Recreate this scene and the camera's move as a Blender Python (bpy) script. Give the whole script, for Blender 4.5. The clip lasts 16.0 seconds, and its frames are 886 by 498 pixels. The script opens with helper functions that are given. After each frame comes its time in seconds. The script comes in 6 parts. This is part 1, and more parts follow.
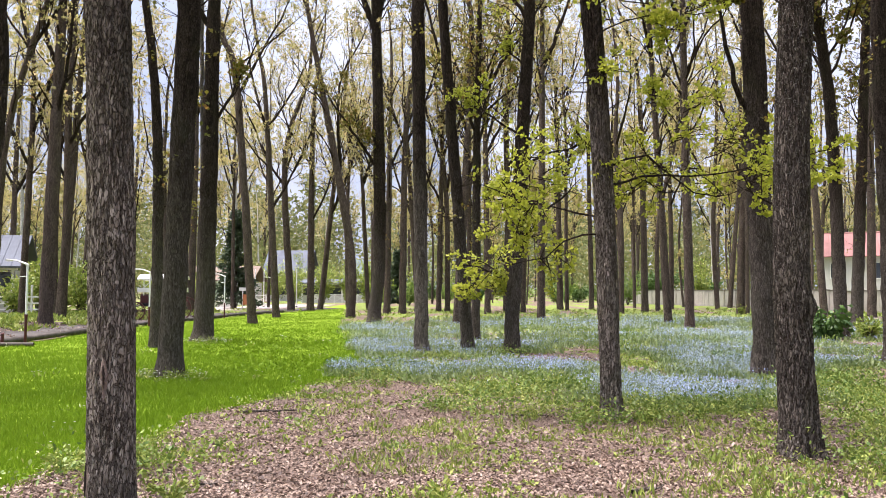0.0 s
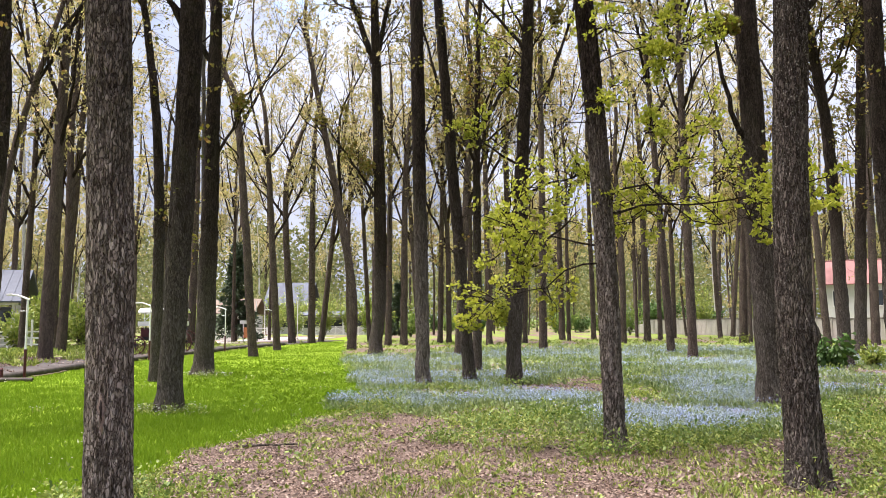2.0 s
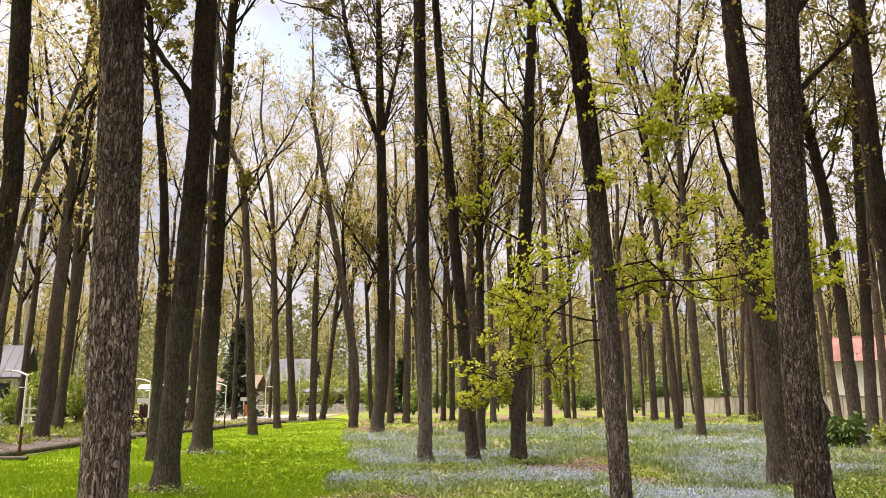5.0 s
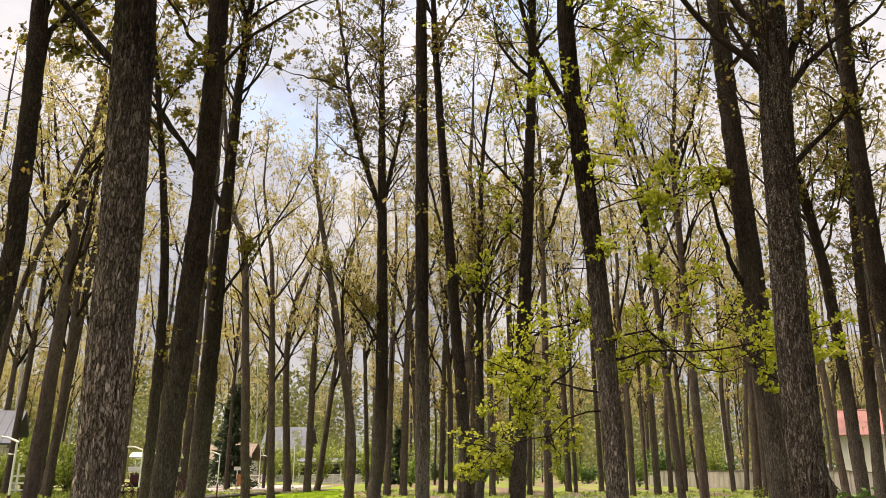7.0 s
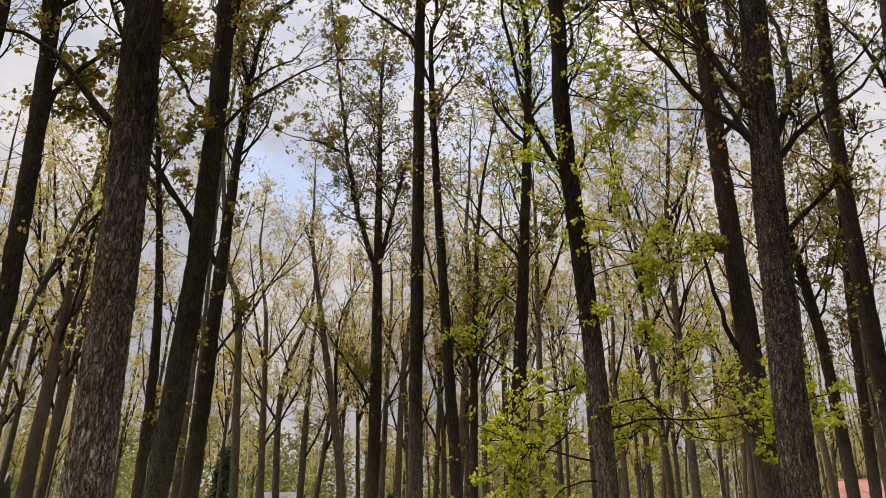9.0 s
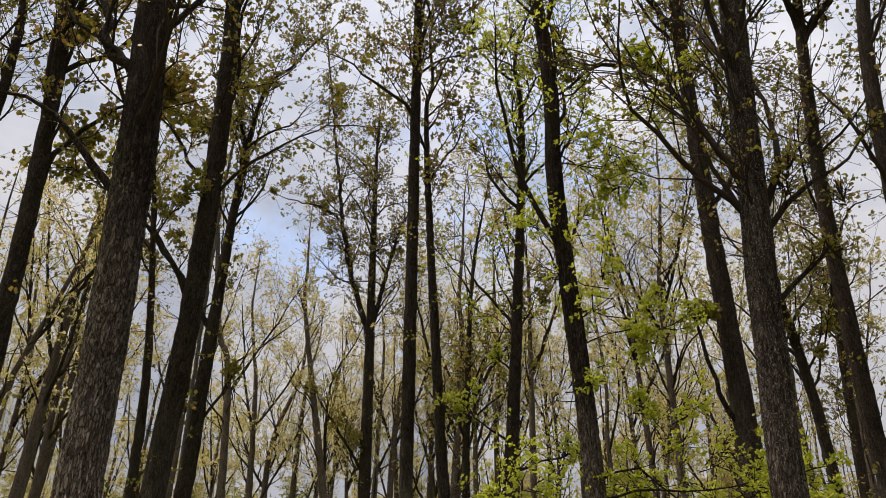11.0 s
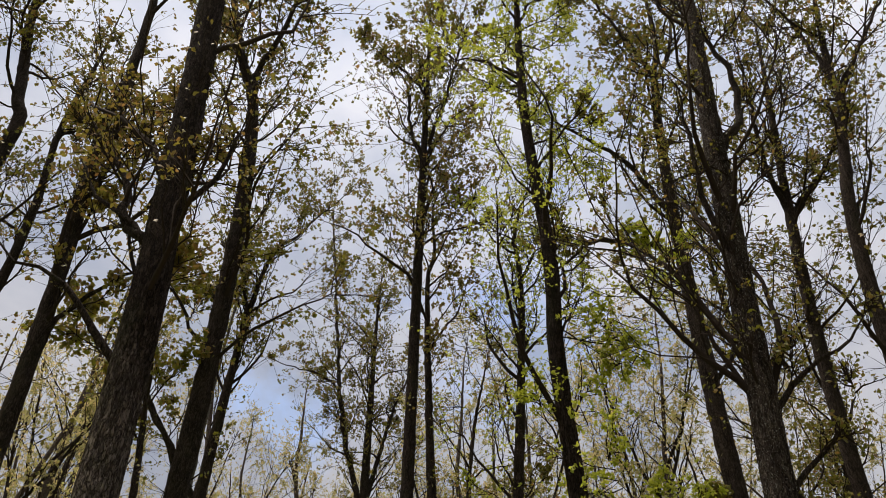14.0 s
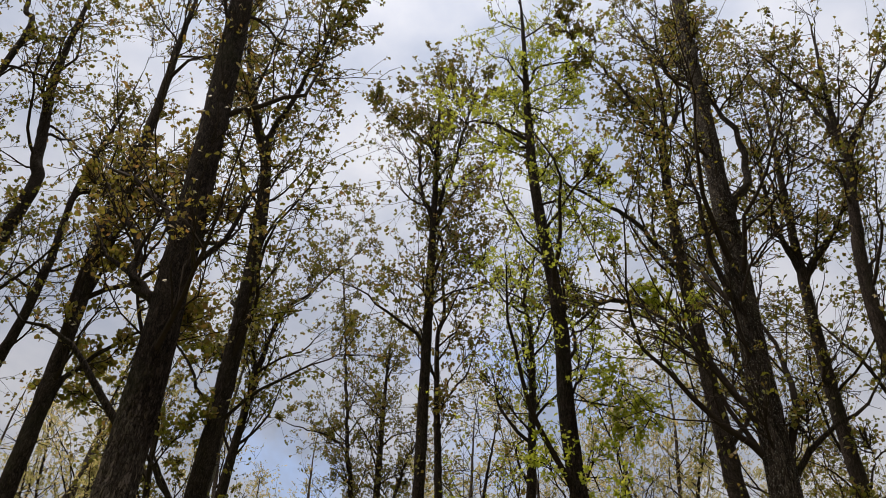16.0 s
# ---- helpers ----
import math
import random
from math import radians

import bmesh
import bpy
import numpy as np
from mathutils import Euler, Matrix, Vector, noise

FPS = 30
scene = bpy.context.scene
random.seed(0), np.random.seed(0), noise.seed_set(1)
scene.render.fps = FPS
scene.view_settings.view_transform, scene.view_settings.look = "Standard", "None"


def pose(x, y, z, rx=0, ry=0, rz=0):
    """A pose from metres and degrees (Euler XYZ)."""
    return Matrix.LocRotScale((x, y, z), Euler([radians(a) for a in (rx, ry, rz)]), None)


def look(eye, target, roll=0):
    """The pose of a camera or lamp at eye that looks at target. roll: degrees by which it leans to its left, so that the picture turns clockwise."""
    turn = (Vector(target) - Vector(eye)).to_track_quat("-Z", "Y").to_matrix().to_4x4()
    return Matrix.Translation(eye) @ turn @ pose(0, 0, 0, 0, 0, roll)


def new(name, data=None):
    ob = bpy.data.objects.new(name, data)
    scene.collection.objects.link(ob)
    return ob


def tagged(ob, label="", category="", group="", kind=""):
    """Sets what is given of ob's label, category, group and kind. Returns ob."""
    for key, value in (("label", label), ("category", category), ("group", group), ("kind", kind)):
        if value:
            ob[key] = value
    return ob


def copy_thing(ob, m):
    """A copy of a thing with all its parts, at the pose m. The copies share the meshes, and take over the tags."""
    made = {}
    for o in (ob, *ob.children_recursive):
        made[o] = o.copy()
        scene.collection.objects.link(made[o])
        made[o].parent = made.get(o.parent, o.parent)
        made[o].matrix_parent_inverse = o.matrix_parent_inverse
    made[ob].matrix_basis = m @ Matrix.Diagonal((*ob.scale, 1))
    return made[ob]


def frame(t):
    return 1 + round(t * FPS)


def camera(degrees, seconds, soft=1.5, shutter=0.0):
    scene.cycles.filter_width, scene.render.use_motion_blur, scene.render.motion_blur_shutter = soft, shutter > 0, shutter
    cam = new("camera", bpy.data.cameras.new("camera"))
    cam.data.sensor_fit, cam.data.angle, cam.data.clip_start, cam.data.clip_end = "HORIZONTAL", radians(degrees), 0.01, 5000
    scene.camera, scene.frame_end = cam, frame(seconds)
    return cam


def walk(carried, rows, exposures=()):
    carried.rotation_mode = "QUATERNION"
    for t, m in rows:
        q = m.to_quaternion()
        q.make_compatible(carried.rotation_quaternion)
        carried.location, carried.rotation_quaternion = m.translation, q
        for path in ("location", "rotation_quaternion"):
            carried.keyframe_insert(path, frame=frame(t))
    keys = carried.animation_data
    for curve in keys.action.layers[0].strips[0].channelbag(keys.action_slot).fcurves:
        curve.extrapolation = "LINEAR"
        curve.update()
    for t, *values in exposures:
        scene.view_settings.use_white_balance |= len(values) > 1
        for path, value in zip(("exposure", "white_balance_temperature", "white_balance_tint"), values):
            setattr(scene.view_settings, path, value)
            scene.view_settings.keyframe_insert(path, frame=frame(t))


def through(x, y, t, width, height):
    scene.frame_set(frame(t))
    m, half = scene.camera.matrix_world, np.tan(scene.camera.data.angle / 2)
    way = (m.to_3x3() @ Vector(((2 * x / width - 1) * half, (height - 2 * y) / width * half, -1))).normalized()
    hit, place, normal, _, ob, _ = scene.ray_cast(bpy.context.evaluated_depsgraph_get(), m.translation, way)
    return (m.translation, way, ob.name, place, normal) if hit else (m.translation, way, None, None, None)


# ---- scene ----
# a hand-held camera that keeps its stand and tilts slowly up into the crowns
cam = camera(61.7, 16.0, soft=0.8)
EYE, TILT = 1.6, 3.14
# seconds, turn to the left, tilt from the first view, roll, and how far it has drifted sideways, ahead and up
ROWS = [
    (0.0, 0.0, 0.0, 0.0, 0.0, 0.0, 0.0), (0.5, -0.02, 0.56, -0.14, 0.001, 0.007, -0.003), (1.0, -0.02, 1.17, -0.27, 0.006, 0.011, -0.004),
    (1.5, 0.02, 1.78, -0.42, 0.01, 0.014, -0.005), (2.0, 0.07, 2.4, -0.5, 0.009, 0.017, -0.005), (2.5, 0.12, 3.09, -0.59, 0.012, 0.017, -0.004),
    (3.0, 0.17, 3.93, -0.6, 0.011, 0.017, -0.008), (3.5, 0.18, 4.86, -0.57, 0.01, 0.014, -0.006), (6.0, 0.4, 10.8, -0.22, 0.022, 0.0, -0.003),
    (6.5, 0.36, 12.11, -0.02, 0.021, 0.0, -0.001), (7.0, 0.28, 13.42, 0.14, 0.025, 0.0, 0.003), (7.5, 0.22, 14.7, 0.32, 0.034, 0.0, 0.011),
    (8.0, 0.14, 15.91, 0.5, 0.038, -0.001, 0.02), (8.5, 0.06, 17.06, 0.58, 0.036, -0.002, 0.03), (11.0, -0.5, 23.06, 1.15, 0.031, -0.023, 0.045),
    (11.5, -0.59, 24.77, 1.33, 0.022, -0.031, 0.049), (12.0, -0.68, 26.74, 1.57, 0.006, -0.04, 0.066), (12.5, -0.72, 28.98, 1.77, -0.01, -0.049, 0.08),
    (13.0, -0.7, 31.4, 1.89, -0.013, -0.056, 0.097), (13.5, -0.51, 33.84, 2.04, -0.011, -0.061, 0.1), (14.0, -0.17, 35.88, 2.28, -0.017, -0.065, 0.114),
    (14.5, 0.26, 37.64, 2.66, -0.014, -0.067, 0.129), (15.0, 0.69, 38.96, 2.92, 0.0, -0.067, 0.133), (15.5, 0.99, 39.83, 3.1, 0.008, -0.066, 0.134),
    (16.0, 1.15, 40.39, 3.26, 0.007, -0.066, 0.135),
]
# the picture darkens as more and more sky comes into it
EXPOSURES = [(0.0, 1.11, 6300, 20), (3.5, 1.04, 6900, 20), (6.0, 0.88, 7950, 18), (8.5, 0.46, 7800, 17), (11.0, 0.25, 7250, 16), (13.0, 0.08, 7100, 16), (16.0, -0.13, 7100, 15)]
walk(cam, [(t, pose(dx, dy, EYE + dz, TILT) @ pose(0, 0, 0, 0, 0, turn) @ pose(0, 0, 0, 90 + up) @ pose(0, 0, 0, 0, 0, roll))
           for t, turn, up, roll, dx, dy, dz in ROWS], EXPOSURES)

# ---- sky and sun: a bright, broken overcast ----
SUN_EL, SUN_AZ = 76.0, 276.0
world = bpy.data.worlds.new("sky")
scene.world = world
world.use_nodes = True
nt = world.node_tree
nt.nodes.clear()


def wnode(kind, **inputs):
    n = nt.nodes.new(kind)
    for k, val in inputs.items():
        n.inputs[k.replace("_", " ")].default_value = val
    return n


sky = nt.nodes.new("ShaderNodeTexSky")
sky.sky_type, sky.sun_disc = "NISHITA", False
sky.sun_elevation, sky.sun_rotation = radians(SUN_EL), radians(SUN_AZ)
sky_bg = wnode("ShaderNodeBackground", Strength=0.24)
nt.links.new(sky.outputs[0], sky_bg.inputs[0])
tc = nt.nodes.new("ShaderNodeTexCoord")
mp = nt.nodes.new("ShaderNodeMapping")
mp.inputs["Scale"].default_value = (1.0, 1.0, 1.8)
mp.inputs["Location"].default_value = (0.95, 0.4, 0.2)
nt.links.new(tc.outputs["Generated"], mp.inputs[0])
cl = wnode("ShaderNodeTexNoise", Scale=2.6, Detail=9.0, Roughness=0.55, Distortion=0.3)
nt.links.new(mp.outputs[0], cl.inputs["Vector"])
cover = nt.nodes.new("ShaderNodeValToRGB")
cover.color_ramp.elements[0].position, cover.color_ramp.elements[1].position = 0.27, 0.42
nt.links.new(cl.outputs[0], cover.inputs[0])
cl2 = wnode("ShaderNodeTexNoise", Scale=4.5, Detail=7.0, Roughness=0.5)
nt.links.new(mp.outputs[0], cl2.inputs["Vector"])
tone = nt.nodes.new("ShaderNodeValToRGB")
tone.color_ramp.elements[0].position, tone.color_ramp.elements[1].position = 0.34, 0.62
tone.color_ramp.elements[0].color = (0.51, 0.62, 0.82, 1)
tone.color_ramp.elements[1].color = (0.87, 0.95, 1.085, 1)
nt.links.new(cl2.outputs[0], tone.inputs[0])
# an overcast sky is brightest overhead and dims towards the horizon
sepz = nt.nodes.new("ShaderNodeSeparateXYZ")
nt.links.new(tc.outputs["Generated"], sepz.inputs[0])
dome = nt.nodes.new("ShaderNodeMapRange")
for key, val in (("From Min", 0.0), ("From Max", 1.0), ("To Min", 0.445), ("To Max", 1.28)):
    dome.inputs[key].default_value = val
rise = nt.nodes.new("ShaderNodeMath")
rise.operation, rise.use_clamp = "POWER", True
rise.inputs[1].default_value = 1.9
above = nt.nodes.new("ShaderNodeMath")
above.operation = "MAXIMUM"
above.inputs[1].default_value = 0.0
nt.links.new(sepz.outputs[2], above.inputs[0])
nt.links.new(above.outputs[0], rise.inputs[0])
nt.links.new(rise.outputs[0], dome.inputs["Value"])
cloud_bg = nt.nodes.new("ShaderNodeBackground")
nt.links.new(dome.outputs[0], cloud_bg.inputs["Strength"])
nt.links.new(tone.outputs[0], cloud_bg.inputs[0])
wmix = nt.nodes.new("ShaderNodeMixShader")
wout = nt.nodes.new("ShaderNodeOutputWorld")
nt.links.new(cover.outputs[0], wmix.inputs[0])
nt.links.new(sky_bg.outputs[0], wmix.inputs[1])
nt.links.new(cloud_bg.outputs[0], wmix.inputs[2])
nt.links.new(wmix.outputs[0], wout.inputs[0])

sun = new("sun", bpy.data.lights.new("sun", "SUN"))
sun.data.energy, sun.data.angle, sun.data.color = 8.0, radians(34), (1.0, 0.95, 0.87)
sun_dir = Vector((math.sin(radians(SUN_AZ)) * math.cos(radians(SUN_EL)), math.cos(radians(SUN_AZ)) * math.cos(radians(SUN_EL)), math.sin(radians(SUN_EL))))
sun.matrix_world = look(sun_dir * 60, (0, 0, 0))

# ---- materials ----
class Nodes:
    """A material's node tree, with short ways to add and link nodes."""

    def __init__(self, name, rough=0.8, spec=0.3):
        self.mat = bpy.data.materials.new(name)
        self.mat.use_nodes = True
        self.t = self.mat.node_tree
        self.bsdf = self.t.nodes["Principled BSDF"]
        self.out = self.t.nodes["Material Output"]
        self.bsdf.inputs["Roughness"].default_value = rough
        self.bsdf.inputs["Specular IOR Level"].default_value = spec

    def node(self, kind, **kw):
        n = self.t.nodes.new(kind)
        for k, val in kw.items():
            if k in n.inputs:
                n.inputs[k].default_value = val
        return n

    def link(self, a, b):
        self.t.links.new(a, b)

    def coords(self, scale=(1, 1, 1), own=True):
        """Object coordinates in metres, shifted by a random step for each object."""
        tc = self.node("ShaderNodeTexCoord")
        mp = self.node("ShaderNodeMapping")
        mp.inputs["Scale"].default_value = scale
        self.link(tc.outputs["Object"], mp.inputs[0])
        if own:
            info = self.node("ShaderNodeObjectInfo")
            mul = self.node("ShaderNodeMath")
            mul.operation = "MULTIPLY"
            mul.inputs[1].default_value = 37.0
            self.link(info.outputs["Random"], mul.inputs[0])
            self.link(mul.outputs[0], mp.inputs["Location"])
        return mp.outputs[0]

    def noise(self, vec, scale, detail=5.0, rough=0.55):
        n = self.node("ShaderNodeTexNoise", Scale=scale, Detail=detail, Roughness=rough)
        self.link(vec, n.inputs["Vector"])
        return n.outputs[0]

    def ramp(self, fac, *stops):
        n = self.node("ShaderNodeValToRGB")
        els = n.color_ramp.elements
        while len(els) < len(stops):
            els.new(0.5)
        for e, (p, c) in zip(els, stops):
            e.position, e.color = p, (*c, 1) if len(c) == 3 else c
        self.link(fac, n.inputs[0])
        return n.outputs[0]

    def mix(self, fac, a, b, mode="MIX"):
        n = self.node("ShaderNodeMix")
        n.data_type, n.blend_type = "RGBA", mode
        for src, slot in ((fac, 0), (a, 6), (b, 7)):
            if hasattr(src, "is_output"):
                self.link(src, n.inputs[slot])
            else:
                n.inputs[slot].default_value = src if slot == 0 else (*src, 1)
        return n.outputs[2]

    def bump(self, height, strength, dist):
        n = self.node("ShaderNodeBump", Strength=strength, Distance=dist)
        self.link(height, n.inputs["Height"])
        self.link(n.outputs[0], self.bsdf.inputs["Normal"])

    def color(self, socket):
        self.link(socket, self.bsdf.inputs["Base Color"])


def plain_material(name, col, rough=0.7, var=0.25, scale=3.0, metal=0.0, bump=0.2, spec=0.35):
    """Paint, concrete, wood and the like: two scales of stain over one colour."""
    m = Nodes(name, rough, spec)
    m.bsdf.inputs["Metallic"].default_value = metal
    v = m.coords()
    stain = m.noise(v, scale, 6, 0.6)
    fine = m.noise(v, scale * 14, 4)
    c = m.mix(m.ramp(stain, (0.3, (0, 0, 0)), (0.7, (1, 1, 1))), [x * (1 - var) for x in col], [min(1, x * (1 + var * 0.5)) for x in col])
    c = m.mix(m.ramp(fine, (0.35, (0, 0, 0)), (0.75, (0.5, 0.5, 0.5))), c, [x * (1 - var) for x in col])
    m.color(c)
    m.bump(fine, bump, 0.01)
    return m.mat


def bark_material(name, dark, mid, light, furrow=1.0, lichen=0.68, foot=0.0, pale=1.0):
    """Rough bark: long ragged fissures between broken, flaking ridges."""
    m = Nodes(name, 0.95, 0.04)

    def ridge(scale, soft):
        n = m.noise(m.coords(scale), 1.0, 4, 0.6)
        s = m.node("ShaderNodeMath")
        s.operation = "SUBTRACT"
        s.inputs[1].default_value = 0.5
        m.link(n, s.inputs[0])
        a = m.node("ShaderNodeMath")
        a.operation = "ABSOLUTE"
        m.link(s.outputs[0], a.inputs[0])
        return m.ramp(a.outputs[0], (0.0, (0, 0, 0)), (soft, (1, 1, 1)))

    # plates: tall cells, bent out of line, parted by dark cracks
    bent = m.node("ShaderNodeMix")
    bent.data_type, bent.blend_type = "RGBA", "LINEAR_LIGHT"
    bent.inputs[0].default_value = 1.1
    wave = m.node("ShaderNodeTexNoise", Scale=0.8, Detail=5.0, Roughness=0.65)
    cell = m.coords((46, 46, 13))
    m.link(cell, wave.inputs["Vector"])
    m.link(cell, bent.inputs[6])
    m.link(wave.outputs["Color"], bent.inputs[7])
    gap = m.node("ShaderNodeTexVoronoi", Scale=1.0)
    gap.feature = "DISTANCE_TO_EDGE"
    m.link(bent.outputs[2], gap.inputs["Vector"])
    own = m.node("ShaderNodeTexVoronoi", Scale=1.0)
    m.link(bent.outputs[2], own.inputs["Vector"])
    hue = m.node("ShaderNodeSeparateColor")
    m.link(own.outputs["Color"], hue.inputs[0])
    long_ = ridge((20, 20, 2.6), 0.05)
    plate = m.mix(0.5, m.ramp(gap.outputs["Distance"], (0.0, (0.15, 0.15, 0.15)), (0.10, (1, 1, 1))), long_, "MULTIPLY")
    fine = m.noise(m.coords((90, 90, 45)), 1.3, 6, 0.7)
    grain = m.ramp(fine, (0.32, (0, 0, 0)), (0.70, (1, 1, 1)))
    tone = m.mix(grain, dark, mid)
    tone = m.mix(m.ramp(hue.outputs[0], (0.35, (0, 0, 0)), (0.95, (0.75, 0.75, 0.75))), tone, m.mix(0.5, mid, light))
    flake = m.ramp(m.noise(m.coords((46, 46, 28)), 1.0, 7, 0.8), (0.57, (0, 0, 0)), (0.62, (1, 1, 1)))
    tone = m.mix(flake, tone, light)
    col = m.mix(plate, [c * 0.4 for c in dark], tone)
    streak = m.ramp(m.noise(m.coords((4, 4, 1.2)), 1.3, 5, 0.6), (0.42, (0, 0, 0)), (0.75, (0.55, 0.55, 0.55)))
    col = m.mix(streak, col, m.mix(plate, dark, light))
    lich = m.ramp(m.noise(m.coords((60, 60, 42)), 1.0, 6, 0.65), (lichen, (0, 0, 0)), (lichen + 0.05, (0.85, 0.85, 0.85)))
    col = m.mix(lich, col, (0.34, 0.33, 0.29))
    # lower trunk paler, upper darker: real weathering plus light painted into the colour
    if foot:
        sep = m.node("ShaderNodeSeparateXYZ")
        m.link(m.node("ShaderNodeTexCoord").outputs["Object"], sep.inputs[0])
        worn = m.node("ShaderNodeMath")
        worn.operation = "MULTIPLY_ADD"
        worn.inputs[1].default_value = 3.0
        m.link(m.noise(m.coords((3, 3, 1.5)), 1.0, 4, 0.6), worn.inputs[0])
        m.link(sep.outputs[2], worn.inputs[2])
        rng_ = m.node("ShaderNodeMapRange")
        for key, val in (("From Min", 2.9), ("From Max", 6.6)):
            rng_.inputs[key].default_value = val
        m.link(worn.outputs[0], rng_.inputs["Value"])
        foot_light = m.ramp(rng_.outputs[0], (0.0, (foot, foot, foot)), (1.0, (0, 0, 0)))
        col = m.mix(foot_light, col, m.mix(plate, [c * 2.2 for c in dark], m.mix(flake, m.mix(m.ramp(hue.outputs[0], (0.1, (0, 0, 0)), (0.9, (1, 1, 1))), [c * pale for c in (0.118, 0.099, 0.083)], [c * pale for c in (0.21, 0.183, 0.157)]), [c * pale for c in (0.30, 0.272, 0.24)])))
    moss = m.ramp(m.noise(m.coords((2, 2, 0.8)), 1.0, 4), (0.55, (0, 0, 0)), (0.78, (0.4, 0.4, 0.4)))
    col = m.mix(moss, col, (0.055, 0.06, 0.03))
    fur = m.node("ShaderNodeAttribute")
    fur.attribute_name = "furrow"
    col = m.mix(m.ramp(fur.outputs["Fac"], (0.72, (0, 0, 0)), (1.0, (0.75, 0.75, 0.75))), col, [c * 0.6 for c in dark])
    m.color(col)
    m.bump(m.mix(0.4, plate, flake), 1.0 * furrow, 0.05)
    return m.mat


# the three trunk barks carry a painted light foot that ends with height
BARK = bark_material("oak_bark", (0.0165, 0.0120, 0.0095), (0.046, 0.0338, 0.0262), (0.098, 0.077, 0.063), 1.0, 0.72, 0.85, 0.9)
BARK_WEATHERED_LIT = bark_material("weathered_oak_bark", (0.0145, 0.0105, 0.0083), (0.036, 0.0258, 0.0200), (0.085, 0.066, 0.054), 1.0, 0.72, 1.0, 1.5)
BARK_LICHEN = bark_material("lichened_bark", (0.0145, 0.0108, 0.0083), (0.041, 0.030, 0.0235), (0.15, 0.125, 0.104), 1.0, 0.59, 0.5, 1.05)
LIMB_BARK = bark_material("limb_bark", (0.0160, 0.0120, 0.0095), (0.043, 0.032, 0.025), (0.088, 0.070, 0.057))
TWIG = plain_material("dark_twig_bark", (0.027, 0.0200, 0.0152), 0.95, 0.3, 3.0, spec=0.04)
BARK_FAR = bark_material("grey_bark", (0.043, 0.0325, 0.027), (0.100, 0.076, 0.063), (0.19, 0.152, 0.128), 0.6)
BARK_PALE = bark_material("dead_wood", (0.085, 0.075, 0.068), (0.15, 0.135, 0.12), (0.22, 0.20, 0.18), 0.5)
BARK_BIRCH = bark_material("birch_bark", (0.30, 0.29, 0.27), (0.62, 0.61, 0.57), (0.72, 0.71, 0.68), 0.3)


def leaf_material(name, a, b, c, through=0.45, spec=0.35):
    m = Nodes(name, 0.5, spec)
    geo = m.node("ShaderNodeNewGeometry")
    col = m.ramp(geo.outputs["Random Per Island"], (0.0, a), (0.55, b), (1.0, c))
    big = m.noise(m.coords((1, 1, 1)), 0.9, 3)
    col = m.mix(m.ramp(big, (0.35, (0, 0, 0)), (0.7, (0.5, 0.5, 0.5))), col, a)
    m.color(col)
    tr = m.node("ShaderNodeBsdfTranslucent")
    m.link(col, tr.inputs[0])
    mx = m.node("ShaderNodeMixShader")
    mx.inputs[0].default_value = through
    m.link(m.bsdf.outputs[0], mx.inputs[1])
    m.link(tr.outputs[0], mx.inputs[2])
    m.link(mx.outputs[0], m.out.inputs[0])
    return m.mat


LEAF_FRESH = leaf_material("fresh_oak_leaf", (0.25, 0.29, 0.022), (0.38, 0.415, 0.038), (0.51, 0.51, 0.085), 0.57)
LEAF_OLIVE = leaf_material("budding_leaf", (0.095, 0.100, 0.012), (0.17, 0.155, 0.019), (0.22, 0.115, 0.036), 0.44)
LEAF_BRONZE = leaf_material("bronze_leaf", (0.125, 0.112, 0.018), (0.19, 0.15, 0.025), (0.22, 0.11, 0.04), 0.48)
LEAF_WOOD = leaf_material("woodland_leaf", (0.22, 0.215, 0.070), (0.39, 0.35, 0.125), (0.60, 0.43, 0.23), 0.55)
LEAF_HILL = leaf_material("hill_leaf", (0.085, 0.105, 0.03), (0.15, 0.165, 0.05), (0.25, 0.22, 0.08), 0.4)
LEAF_SPRUCE = leaf_material("spruce_needles", (0.03, 0.05, 0.025), (0.05, 0.075, 0.035), (0.07, 0.10, 0.05), 0.1)
GRASS = leaf_material("lawn_grass", (0.118, 0.198, 0.010), (0.160, 0.256, 0.013), (0.190, 0.290, 0.020), 0.35, 0.08)
WEED = leaf_material("weed_leaf", (0.115, 0.17, 0.025), (0.215, 0.275, 0.045), (0.43, 0.45, 0.12), 0.3)
WEED_MID = leaf_material("herb_leaf", (0.075, 0.135, 0.022), (0.15, 0.225, 0.04), (0.27, 0.34, 0.08), 0.3)
WEED_DARK = leaf_material("broad_leaf", (0.03, 0.07, 0.012), (0.06, 0.12, 0.02), (0.09, 0.15, 0.03), 0.2)
PETAL = leaf_material("blue_petal", (0.235, 0.30, 0.48), (0.315, 0.38, 0.56), (0.42, 0.475, 0.645), 0.25, 0.1)
FLOWER_LEAF = leaf_material("flower_leaf", (0.13, 0.19, 0.06), (0.22, 0.28, 0.10), (0.33, 0.38, 0.17), 0.3)
PETAL_WHITE = leaf_material("white_petal", (0.6, 0.6, 0.55), (0.7, 0.7, 0.68), (0.8, 0.8, 0.78), 0.25)
LITTER = leaf_material("dry_leaf", (0.060, 0.037, 0.029), (0.185, 0.122, 0.092), (0.39, 0.297, 0.230), 0.15)


